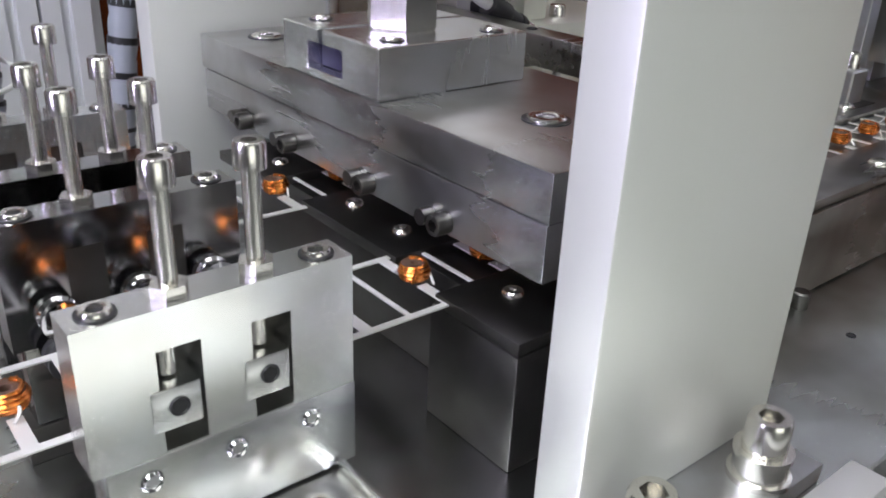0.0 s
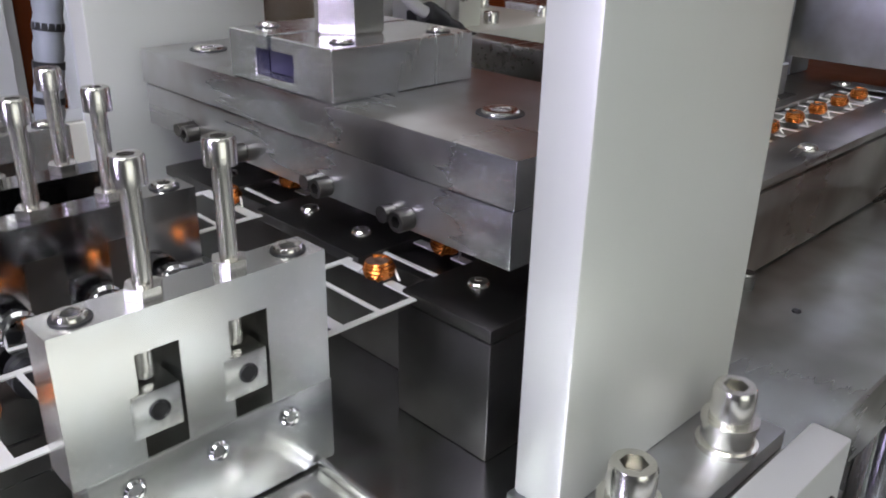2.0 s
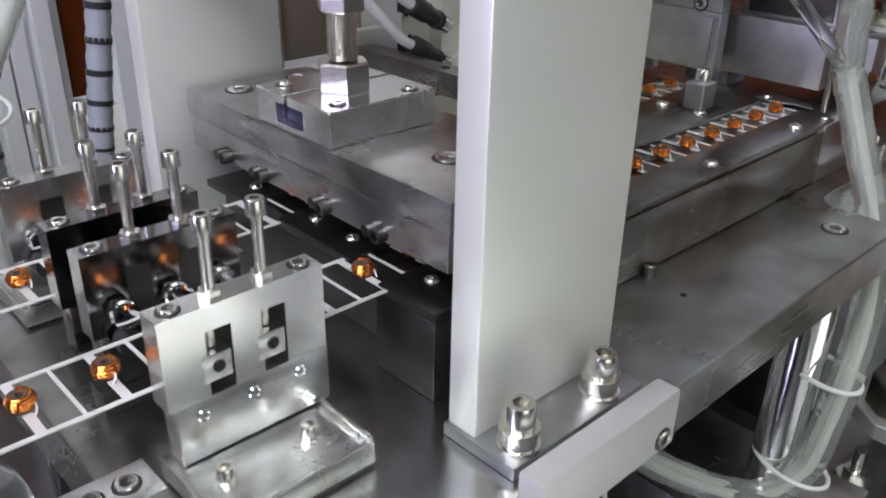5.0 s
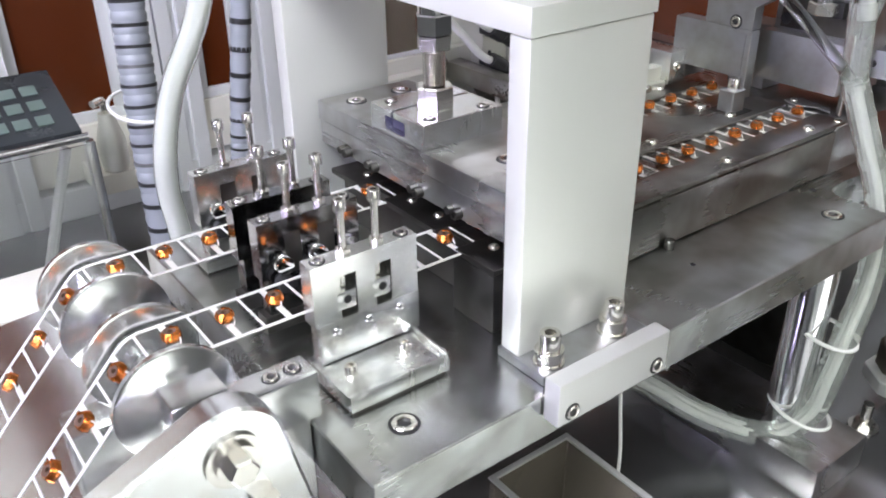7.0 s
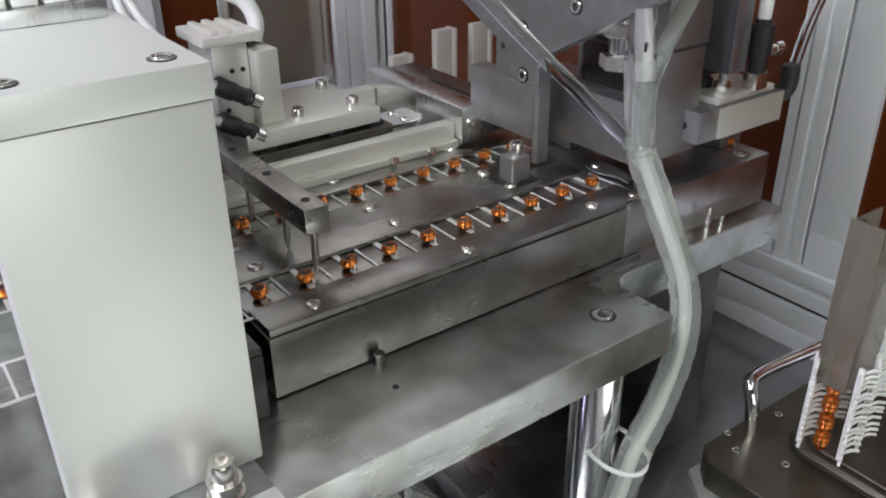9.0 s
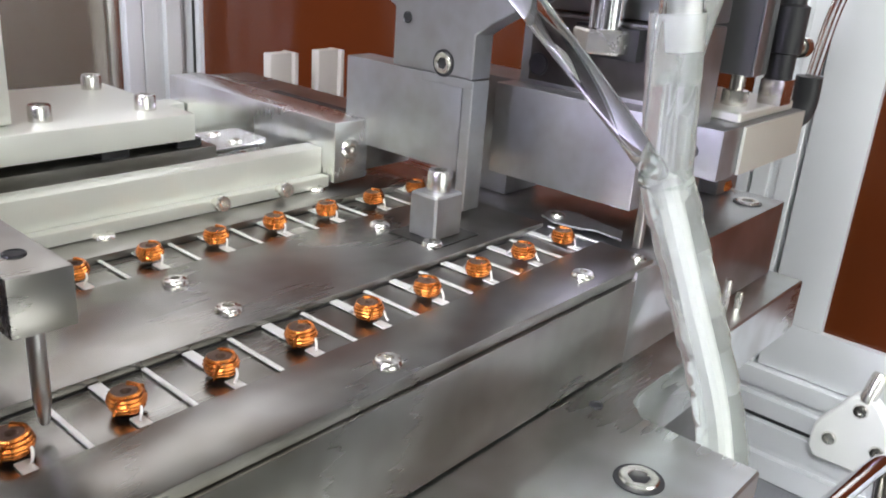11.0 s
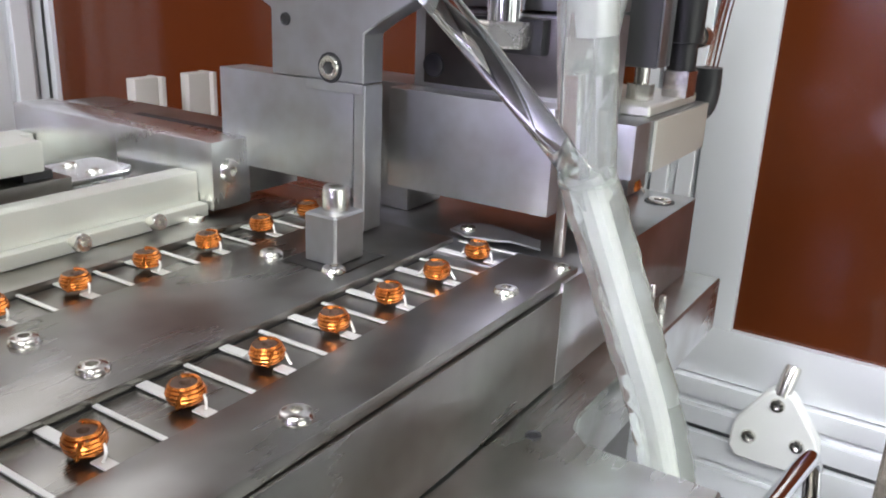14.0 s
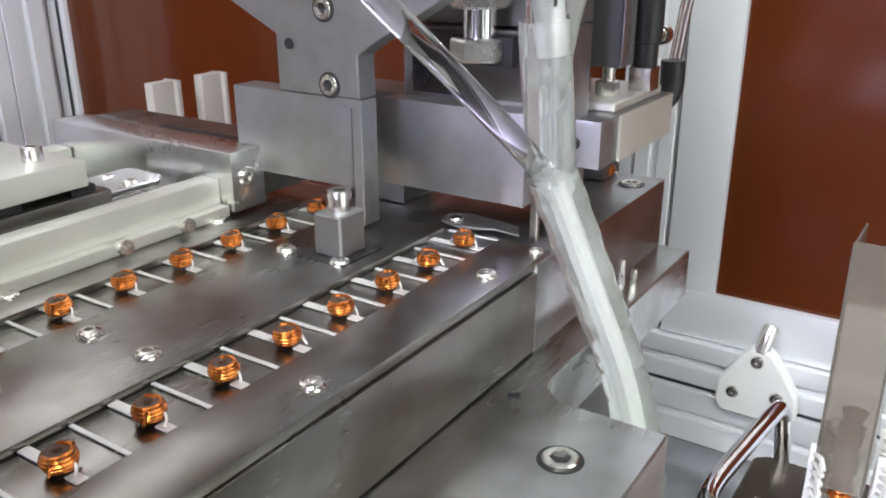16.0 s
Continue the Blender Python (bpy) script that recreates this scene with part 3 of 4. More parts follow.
part("foot", box(0.146, 0.212, 0.196, 0.262, 0.3392, 0.3470, 0.001), ALU, cyl)
for k in range(5):
    part("rib", box(0.148 + k * 0.0128, 0.1588 + k * 0.0128, 0.198, 0.260, 0.3472, 0.44, 0.001), WHITEPL, cyl)
part("cap_end", box(0.146, 0.212, 0.196, 0.262, 0.4402, 0.46, 0.001), ALU, cyl)
for x, y in ((0.150, 0.110), (0.205, 0.110)):
    sunk(press, (x, y, 0.339), 0.0046)


# ---- strip guide brackets ----
def guide_bracket(y0, y1, facing, rear=False):
    """Upright plate with two windowed sliders, two long adjusting screws and a stepped foot. facing: the way its foot points."""
    x0, x1 = 0.041, 0.105
    g = thing("guide_bracket", (0.073, (y0 + y1) / 2, P), "milled aluminium strip guide bracket with two adjusting screws", "guide bracket", "strip guide brackets")
    f = y0 if facing < 0 else y1
    wins = [(0.0570, 0.0668), (0.0785, 0.0883)]
    zb, zt, w0, w1 = 0.1825, 0.216, 0.1875, 0.2065
    # upper plate with openings through it
    xs = [x0, wins[0][0], wins[0][1], wins[1][0], wins[1][1], x1]
    bm = bmesh.new()
    box(xs[0], xs[5], y0, y1, w1, zt, 0, bm)
    box(xs[0], xs[5], y0, y1, zb - 0.0015, w0 - 0.0060, 0, bm)
    for a, b in ((0, 1), (2, 3), (4, 5)):
        box(xs[a], xs[b], y0, y1, w0 - 0.0060, w1, 0, bm)
    bmesh.ops.remove_doubles(bm, verts=bm.verts[:], dist=1e-6)
    part("plate", bm, ALU if not rear else MIRROR, g)
    part("lower_plate", box(x0 + 0.0025, x1 + 0.0005, min(y0, y1) + 0.0002 * facing, max(y0, y1) + 0.0008 * facing, 0.1575, zb - 0.0015, 0.0005), ALU if not rear else MIRROR, g)
    for a, b in wins:
        sl = part("slider", box(a - 0.0022, b - 0.0010, y0 - 0.0004 + (0 if facing < 0 else 0.002), y1 - 0.0005 if facing < 0 else y1 + 0.0004, 0.1868, 0.1972, 0.0004), ALU, g, "small slider block in the window")
        hole(sl, ((a + b) / 2 - 0.0012, (y0 - 0.0004) if facing < 0 else y1 + 0.0004, 0.1922), 0.0021, (0, facing, 0))
        part("spindle", lathe([(0, 0), (0.0022, 0), (0.0022, 0.0080), (0, 0.0080)], 14, None, Matrix.Translation(((a + b) / 2 - 0.001, (y0 + y1) / 2, 0.1980))), ZINC, g)
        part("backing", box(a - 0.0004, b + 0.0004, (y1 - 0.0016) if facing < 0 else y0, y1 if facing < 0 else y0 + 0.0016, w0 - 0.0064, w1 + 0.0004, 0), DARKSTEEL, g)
    for x in (0.0530, 0.0730, 0.0925):
        shared_part(("dowel", 1), lambda: to_mesh("dowel", lathe([(0.0026, 0), (0.0022, 0.0006), (0.0018, 0.0005), (0.0014, 0.0001), (0, 0.0001)], 18), CHROME), "dowel", g, (x, f + 0.0008 * facing, 0.1755), (0, facing, 0))
    ym = (y0 + y1) / 2
    for x in (0.0632, 0.0832):
        part("long_screw", lathe([(0, 0.216), (0.0042, 0.2161, 6), (0.0042, 0.2188, 6), (0.0021, 0.2190), (0.0021, 0.2400), (0.0036, 0.2401), (0.0036, 0.2455), (0.0032, 0.2462), (0.0022, 0.2462), (0.0019, 0.2462, 6), (0.0018, 0.2425, 6), (0, 0.2425)], 24, None, Matrix.Translation((x, ym, 0))), ZINC, g, "long socket-head adjusting screw")
    for x in (0.0480, 0.0985):
        sunk(g, (x, ym, zt), 0.0035)
    fy0, fy1 = (y0 - 0.0330, y1 + 0.0005) if facing < 0 else (y0 - 0.0005, y1 + 0.0330)
    if not rear:
        part("shim", box(0.0410, 0.0990, fy0 + 0.001, fy1 - 0.001, P, 0.1478, 0), DARKSTEEL, g, "dark shim under the foot")
        part("foot", box(0.040, 0.1015, fy0, fy1, 0.1479, 0.1568, 0.0004), ALU, g)
        part("lip", box(0.040, 0.0993, fy0 if facing < 0 else fy1 - 0.0020, fy0 + 0.0020 if facing < 0 else fy1, 0.1569, 0.1580, 0.0002), ALU, g)
        part("lip", box(0.0995, 0.1015, fy0 + 0.0005, fy1 - 0.0125, 0.1569, 0.1592, 0.0003), ALU, g)
        for x in (0.0520, 0.0865):
            cap(g, (x, f + 0.0135 * facing, 0.1569), 0.0034, 0.0050, (0, 0, 1))
    else:
        part("foot", box(0.040, 0.1015, y0 - 0.0004, y1 + 0.0004, P, 0.1573, 0.0005), DARKSTEEL, g)
    # guide rollers that carry the strip edge
    for x in (0.052, 0.074, 0.094):
        for z in (0.1795, 0.1915):
            part("guide_roller", lathe([(0, 0), (0.0028, 0), (0.0028, 0.0020), (0.0052, 0.0024), (0.0052, 0.0046), (0.0044, 0.0052), (0.0044, 0.0074), (0.0052, 0.0078), (0.0052, 0.0092), (0.0020, 0.0096), (0, 0.0096)], 20, None, aim((x, y1 if facing < 0 else y0, z), (0, -facing, 0))), CHROME if z > 0.185 else BLACK, g, "small grooved roller")
    return g


guide_bracket(0.1480, 0.1590, -1)
guide_bracket(0.2080, 0.2185, 1, True)
guide_bracket(0.2390, 0.2495, -1, True)
guide_bracket(0.2940, 0.3050, 1)

# ---- rollers ahead of the plate ----
for cy in ROWY:
    r = thing("strip_roller", (RC.x, cy, RC.z - 0.027), "polished flanged roller that turns the strip downwards", "roller", "strip rollers")
    m = Matrix.Translation((RC.x, cy, RC.z)) @ pose(0, 0, 0, 90, 0, 0)
    for d in (-1, 1):
        prof = [(0.0062, 0.0235), (0.0285, 0.0208), (0.0300, 0.0214), (0.0300, 0.0244), (0.0288, 0.0254), (0.0120, 0.0282), (0.0100, 0.0295), (0.0062, 0.0295)]
        part("flange", lathe([(a, d * b) for a, b in prof] + [(prof[0][0], d * prof[0][1])], 48, None, m), ALU, r, "bright turned flange disc")
    part("drum", lathe([(0.0040, -0.0205), (0.0177, -0.0205), (0.0177, 0.0205), (0.0040, 0.0205), (0.0040, -0.0205)], 40, None, m), ACRYL, r, "clear drum between the flanges")
    part("hub", lathe([(0, -0.040), (0.0040, -0.040), (0.0040, -0.034), (0.0075, -0.0335), (0.0075, -0.0285), (0.0055, -0.028), (0.0055, 0.028), (0.0075, 0.0285), (0.0075, 0.034), (0, 0.034)], 24, None, m), CHROME, r)

arm = thing("roller_support", (0.0, 0.135, 0.14), "aluminium arm bar that carries the strip rollers", "support arm")
part("bar", box(-0.0240, 0.0270, 0.1215, 0.1400, 0.1500, 0.1765, 0.001), ALU, arm)
part("end_block", box(-0.0450, -0.0190, 0.1180, 0.1385, 0.1768, 0.1905, 0.001), ALU, arm)
hole(arm, (-0.0320, 0.1179, 0.1865), 0.0026, (0, -1, 0))
for x in (0.0180, 0.0065):
    sunk(arm, (x, 0.131, 0.1765), 0.0038)
part("web", prism([(0.0215, 0.1495), (0.0215, 0.060), (0.000, 0.055), (-0.045, 0.100), (-0.048, 0.1495)], "y", 0.1235, 0.1370, 0.0008), ALU, arm)
arm2 = thing("tension_arm", (-0.05, 0.115, 0.06), "aluminium lever bar with hex bolt and washers", "lever arm")
arc = [(-0.0285 + 0.0255 * math.cos(a), 0.1690 + 0.0255 * math.sin(a)) for a in (radians(112 - 13 * k) for k in range(8))]
part("bar", prism([(-0.2100, 0.0700), (-0.2100, 0.1180)] + arc + [(0.0060, 0.1300), (0.0200, 0.0900), (-0.0400, 0.0700)], "y", 0.0980, 0.1140, 0.0016), ALU, arm2)
part("washer", lathe([(0, 0), (0.0135, 0), (0.0135, 0.002), (0, 0.002)], 32, None, aim((-0.0285, 0.098, 0.169), (0, -1, 0))), ZINC, arm2)
part("washer", lathe([(0, 0), (0.0098, 0), (0.0098, 0.003), (0, 0.003)], 32, None, aim((-0.0285, 0.096, 0.169), (0, -1, 0))), ZINC, arm2)
part("hex_bolt", lathe([(0, 0), (0.0072, 0, 6), (0.0072, 0.0062, 6), (0.0062, 0.0070, 6), (0, 0.0070)], 36, None, aim((-0.0285, 0.093, 0.169), (0, -1, 0))), ZINC, arm2)
part("stud", lathe([(0, -0.2), (0.006, -0.2), (0.006, -0.006), (0, -0.006)], 20, None, Matrix.Translation((-0.018, 0.094, 0.150))), ZINC, arm2)
tz = thing("roller_stand", (-0.02, 0.23, TZ), "cast aluminium stand under the strip rollers", "stand")
part("column", box(-0.075, 0.0, 0.205, 0.232, TZ, 0.130, 0.002), ALU, tz)
part("cross_bar", box(-0.046, -0.022, 0.139, 0.31, 0.131, 0.1365, 0.001), ALU, tz)
lb = thing("drip_box", (0.165, 0.075, TZ), "open clear acrylic box with pale rim under the plate", "box")
for b in ((0.132, 0.198, 0.032, 0.035), (0.132, 0.198, 0.113, 0.116), (0.132, 0.135, 0.0352, 0.1128), (0.195, 0.198, 0.0352, 0.1128)):
    wall = part("side_wall", box(*b, TZ + 0.003, 0.050, 0.0004), SMOKE, lb, "greenish clear acrylic wall")
    part("rim", box(b[0] - 0.0004, b[1] + 0.0004, b[2] - 0.0004, b[3] + 0.0004, 0.0502, 0.0522, 0.0004), CLAMPALU, wall, "pale rim")
part("floor_sheet", box(0.132, 0.198, 0.032, 0.116, TZ, TZ + 0.0028, 0.0004), SMOKE, lb)
solid("thin_cable", sweep(smooth_path([(0.208, 0.086, 0.1178), (0.211, 0.085, 0.085), (0.216, 0.085, 0.036), (0.214, 0.088, -0.03), (0.222, 0.092, TZ + 0.001)], 6), 0.0012, 8), WHITEPL, "thin white cable hanging under the base plate", "cable")
solid("hanging_plate", box(0.315, 0.320, 0.13, 0.22, 0.04, 0.118, 0.001), ALU, "aluminium sheet hanging below the base plate", "sheet")

# ---- die end: stop block, guard walls, cutter head ----
stop = thing("stop_block", (0.470, 0.214, 0.186), "small steel stop block with a socket screw on top", "stop block")
part("block", prism([(0.462, 0.2065), (0.4785, 0.2065), (0.4785, 0.2210), (0.462, 0.2210)], "z", 0.1882, 0.2065, 0.0008), GREYALU, stop)
part("pocket", box(0.4565, 0.4835, 0.2010, 0.2265, 0.18805, 0.1885, 0), DARKSTEEL, stop, "dark recess round the block")
cap(stop, (0.4715, 0.2140, 0.2066), 0.0050, 0.0085)
guard = thing("guard_wall", (0.505, 0.258, 0.206), "grey machined guard block with bolted neck bar", "guard block")
part("block", box(0.4985, 0.5135, 0.2283, 0.3005, 0.2065, 0.2470, 0.0004), GREYALU, guard)
part("neck_bar", prism([(0.2225, 0.1895), (0.2280, 0.1895), (0.2280, 0.2472), (0.2225, 0.2472)], "x", 0.4983, 0.5095, 0.0004), GREYALU, guard)
head = thing("hopper_plate", (0.509, 0.25, 0.247), "grey trapezoid aluminium plate with bolts above the guard", "hopper plate")
part("plate", prism([(0.2225, 0.2476), (0.2690, 0.2476), (0.2690, 0.2730), (0.3900, 0.3330), (0.3900, 0.4000), (0.0600, 0.4000), (0.0600, 0.3560), (0.2150, 0.2710), (0.2225, 0.2660)], "x", 0.4972, 0.5095, 0.0005), GREYALU, head)
part("tongue", box(0.4972, 0.4981, 0.2228, 0.2510, 0.2436, 0.2474, 0.0003), GREYALU, head)
for y, z in ((0.2385, 0.2525), (0.2400, 0.2850), (0.1900, 0.3080), (0.3000, 0.3080)):
    sunk(head, (0.4971, y, z), 0.0048, (-1, 0, 0))
hole(head, (0.4971, 0.2610, 0.2690), 0.0022, (-1, 0, 0))
guard2 = thing("guard_wall", (0.535, 0.19, 0.2), "grey machined guard block with thin side blade", "guard block")
part("block", box(0.5280, 0.5420, 0.1575, 0.2330, 0.2015, 0.2430, 0.0005), GREYALU, guard2)
part("blade", box(0.5235, 0.5265, 0.1480, 0.1515, 0.1885, 0.2300, 0.0003), STEEL, guard2, "thin vertical steel blade")
part("support", box(0.5430, 0.5700, 0.2330, 0.2700, 0.1865, 0.2430, 0.0008), GREYALU, guard2)
cutter = thing("cutter_head", (0.56, 0.19, 0.2), "grey steel cutter head with white hex bolt", "cutter head")
part("body", box(0.5440, 0.5900, 0.1560, 0.2320, 0.2000, 0.2750, 0.001), GREYALU, cutter)
part("slide_face", box(0.5425, 0.5438, 0.1640, 0.2260, 0.2445, 0.2740, 0.0003), DARKSTEEL, cutter)
hole(cutter, (0.5422, 0.2210, 0.2520), 0.0045, (-1, 0, 0))
part("upper_body", box(0.5500, 0.5950, 0.1580, 0.2320, 0.2760, 0.4000, 0.001), GREYALU, cutter)
for z0, h in ((0.2630, 0.0095), (0.2850, 0.0100)):
    part("hex_head", lathe([(0, 0), (0.0122, 0, 6), (0.0130, 0.001, 6), (0.0130, h - 0.001, 6), (0.0120, h, 6), (0, h)], 36, None, Matrix.Translation((0.5340, 0.1840, z0))), ZINC, cutter, "pale plated hex bolt head")
part("bolt_shank", lathe([(0, 0), (0.0072, 0), (0.0072, 0.0750), (0, 0.0750)], 24, None, Matrix.Translation((0.5340, 0.1840, 0.2726))), CHROME, cutter)
part("bolt_slot", box(0.5355, 0.5424, 0.1690, 0.1990, 0.2605, 0.2735, 0.0003), BLACK, cutter)
cs = thing("slit_cover", (0.525, 0.19, 0.188), "thin chipped grey sheet over the strip channel mouth", "cover sheet")
part("sheet", prism([(0.522, 0.190), (0.526, 0.199), (0.538, 0.201), (0.542, 0.190), (0.536, 0.163), (0.526, 0.158), (0.528, 0.172), (0.524, 0.178)], "z", 0.1884, 0.1893, 0.0002), GREYALU, cs)
button(cs, (0.530, 0.193, 0.1893), 0.0032)

# air slide
rs = thing("air_slide", (0.62, 0.17, 0.186), "grey air slide with cream base block and dark body", "air slide")
part("base_block", box(0.5760, 0.6700, 0.1430, 0.1960, 0.2095, 0.2325, 0.0008), GREYALU, rs)
part("end_plate", box(0.5960, 0.6705, 0.1412, 0.1428, 0.2098, 0.2322, 0.0004), CREAM, rs, "pale front plate")
hole(rs, (0.5759, 0.1560, 0.2210), 0.0026, (-1, 0, 0))
part("leg", box(0.6350, 0.6600, 0.1650, 0.1950, 0.1865, 0.2109, 0.001), GREYALU, rs)
part("slide_plate", prism([(0.5980, 0.1460), (0.6640, 0.1460), (0.6640, 0.1900), (0.5980, 0.1900)], "z", 0.2327, 0.2375, 0.0008), CREAM, rs)
part("body", box(0.6110, 0.6300, 0.1500, 0.2060, 0.2520, 0.4000, 0.001), GREYPL, rs, "dark grey cylinder body")
part("body_edge", box(0.6105, 0.6200, 0.1488, 0.1499, 0.2525, 0.4000, 0.0003), GREYALU, rs)
for y in (0.1580, 0.1740, 0.1920):
    part("foot_nut", lathe([(0, 0), (0.0062, 0, 6), (0.0062, 0.0070, 6), (0.0035, 0.0075), (0.0035, 0.0146), (0, 0.0146)], 24, None, Matrix.Translation((0.6170, y, 0.2376))), BLACK if y > 0.16 else ZINC, rs)
for x, y in ((0.5860, 0.1620), (0.5930, 0.1640), (0.5880, 0.1800)):
    cap(rs, (x, y, 0.2326), 0.0030, 0.0020)
part("rear_block", box(0.5780, 0.6080, 0.1962, 0.2300, 0.2315, 0.2450, 0.001), CREAM, rs)
part("regulator", lathe([(0, 0), (0.0066, 0), (0.0066, 0.0120), (0.0082, 0.0125), (0.0082, 0.0340), (0.0060, 0.0350), (0.0060, 0.0380), (0, 0.0380)], 24, None, Matrix.Translation((0.6400, 0.1480, 0.2500))), BLACK, rs, "black flow regulator fitting")
part("regulator_base", box(0.6340, 0.6480, 0.1420, 0.1540, 0.2376, 0.2499, 0.001), ZINC, rs)
part("knurled_knob", lathe([(0, 0), (0.0040, 0), (0.0040, 0.0090), (0.0052, 0.0092), (0.0052, 0.0150), (0, 0.0150)], 20, None, aim((0.6482, 0.1480, 0.2640), (1, -0.1, 0))), ZINC, rs)
part("air_tube", sweep(smooth_path([(0.6400, 0.1480, 0.2870), (0.6400, 0.1480, 0.3200), (0.6420, 0.1500, 0.3600), (0.6440, 0.1520, 0.4000)], 4), 0.0048, 14), WHITEPL, rs, "white air tube")
for k in range(3):
    part("tube_mark", box(0.6384 + k * 0.001, 0.6388 + k * 0.001, 0.1430, 0.1434, 0.3010, 0.3100 - 0.002 * (k % 2), 0), BLACK, rs)
part("elbow", sweep(smooth_path([(0.6680, 0.1600, 0.2260), (0.6790, 0.1500, 0.2260), (0.6830, 0.1470, 0.2330), (0.6830, 0.1470, 0.2480)], 5), 0.0068, 16), BLACK, rs, "black elbow fitting")
for k, d in enumerate((0.0, 0.0075)):
    part("thin_hose", sweep(smooth_path([(0.683 + d, 0.147, 0.247), (0.690 + d, 0.146, 0.275), (0.700 + d, 0.144, 0.310), (0.704 + d, 0.143, 0.400)], 5), 0.0024, 10), CLEAR, rs)

# ---- rear pick slide with carriage, valve and pin bar ----
ls = thing("pick_slide", (0.38, 0.34, 0.188), "cream aluminium pick slide behind the strip channels", "linear slide")
part("front_rail", box(0.2400, 0.4785, 0.2945, 0.3060, 0.1884, 0.2060, 0.0008), CREAM, ls)
part("lower_strip", box(0.2420, 0.4780, 0.2885, 0.2942, 0.1883, 0.1935, 0.0004), CREAM, ls)
part("inner_rail", box(0.2400, 0.4785, 0.3095, 0.3190, 0.1884, 0.2010, 0.0006), STEEL, ls)
part("rear_rail", box(0.2400, 0.4785, 0.4100, 0.4240, 0.1000, 0.2060, 0.0008), CREAM, ls)
part("bed", box(0.2400, 0.4785, 0.3195, 0.4090, 0.1500, 0.1900, 0.0008), STEEL, ls)
part("end_bar", box(0.4790, 0.5000, 0.2860, 0.4260, 0.1900, 0.2190, 0.0008), ALU, ls)
part("end_cover", box(0.5004, 0.5320, 0.2880, 0.4260, 0.1930, 0.2170, 0.0008), STEEL, ls)
part("cover_slot", box(0.5060, 0.5110, 0.2950, 0.3700, 0.2171, 0.2174, 0), BLACK, ls)
sunk(ls, (0.5000, 0.2900, 0.2060), 0.0036, (0, -1, 0))
button(ls, (0.4880, 0.2858, 0.2060), 0.0048, (0, -1, 0))
for x in (0.4150, 0.4480):
    part("adjusting_screw", lathe([(0, 0), (0.0018, 0), (0.0018, 0.0040), (0.0034, 0.0042), (0.0034, 0.0066), (0.0030, 0.0074), (0.0014, 0.0074), (0.0012, 0.0050), (0, 0.0050)], 20, None, aim((x, 0.2884, 0.1925), (0, -1, 0.15))), ZINC, ls)
part("link_plate", prism([(0.4300, 0.3250), (0.4680, 0.3250), (0.4740, 0.3310), (0.4740, 0.3560), (0.4300, 0.3560)], "z", 0.2010, 0.2036, 0.0004), ALU, ls)
for x, y in ((0.4560, 0.3320), (0.4560, 0.3490)):
    button(ls, (x, y, 0.2036), 0.0032)
car = thing("slide_carriage", (0.375, 0.36, 0.19), "cream carriage plate with socket screws on steel slide", "carriage")
part("slide_base", box(0.3160, 0.4380, 0.3200, 0.4050, 0.1902, 0.2070, 0.0008), STEEL, car)
part("plate", box(0.3200, 0.4280, 0.3210, 0.4040, 0.2105, 0.2225, 0.0010), CREAM, car)
for x in (0.330, 0.385, 0.420):
    part("shim", box(x, x + 0.012, 0.3230, 0.4000, 0.2071, 0.2104, 0), BLACK, car)
for x, y in ((0.368, 0.338), (0.414, 0.338), (0.372, 0.390), (0.416, 0.390)):
    cap(car, (x, y, 0.2226), 0.0046, 0.0066)
valve = thing("valve_block", (0.335, 0.36, 0.2226), "cream pneumatic gripper block with black regulators and tubes", "pneumatic block")
part("body", box(0.3120, 0.3380, 0.3450, 0.3880, 0.2227, 0.2800, 0.001), CREAM, valve)
part("front_plate", box(0.3385, 0.3560, 0.3350, 0.3750, 0.2227, 0.2750, 0.001), CREAM, valve)
part("top_cap", box(0.3060, 0.3480, 0.3430, 0.3920, 0.2802, 0.2870, 0.001), PAINT, valve)
part("dark_gap", box(0.3382, 0.3420, 0.3500, 0.3740, 0.2752, 0.2798, 0.0003), BLACK, valve)
for x, z in ((0.3160, 0.2500), (0.3250, 0.2620), (0.3330, 0.2620), (0.3190, 0.2350)):
    hole(valve, (x, 0.3449, z), 0.0016, (0, -1, 0))
for x in (0.314, 0.324, 0.334):
    part("ridge", box(x, x + 0.005, 0.3460, 0.3890, 0.2871, 0.2895, 0.0006), PAINT, valve)
for z in (0.2350, 0.2600):
    r0, rd = Vector((0.3050, 0.3270, z)), Vector((1, -0.06, -0.58)).normalized()
    reg = part("regulator", lathe([(0, 0), (0.0060, 0), (0.0066, 0.0010), (0.0066, 0.0130), (0.0056, 0.0140), (0.0056, 0.0220), (0.0062, 0.0225), (0.0062, 0.0250), (0, 0.0250)], 20, None, aim(r0, rd)), BLACK, valve, "black flow regulator")
    part("regulator_stem", box(0.3080, 0.3180, 0.3270, 0.3452, z - 0.0080, z - 0.0010, 0.0012), BLACK, reg, "black elbow stem")
    part("regulator_knob", lathe([(0, 0), (0.0024, 0), (0.0024, 0.0020), (0.0054, 0.0022), (0.0054, 0.0085), (0.0044, 0.0094), (0, 0.0094)], 20, None, aim(r0 + 0.0250 * rd, rd)), ZINC, reg, "knurled metal knob")
    part("air_tube", sweep(smooth_path([r0 + 0.004 * rd, r0 - 0.010 * rd, (0.2840, 0.3330, z + 0.020), (0.2700, 0.3600, z + 0.050), (0.2650, 0.4000, z + 0.100)], 5), 0.0032, 12), WHITEPL, valve, "white air tube")
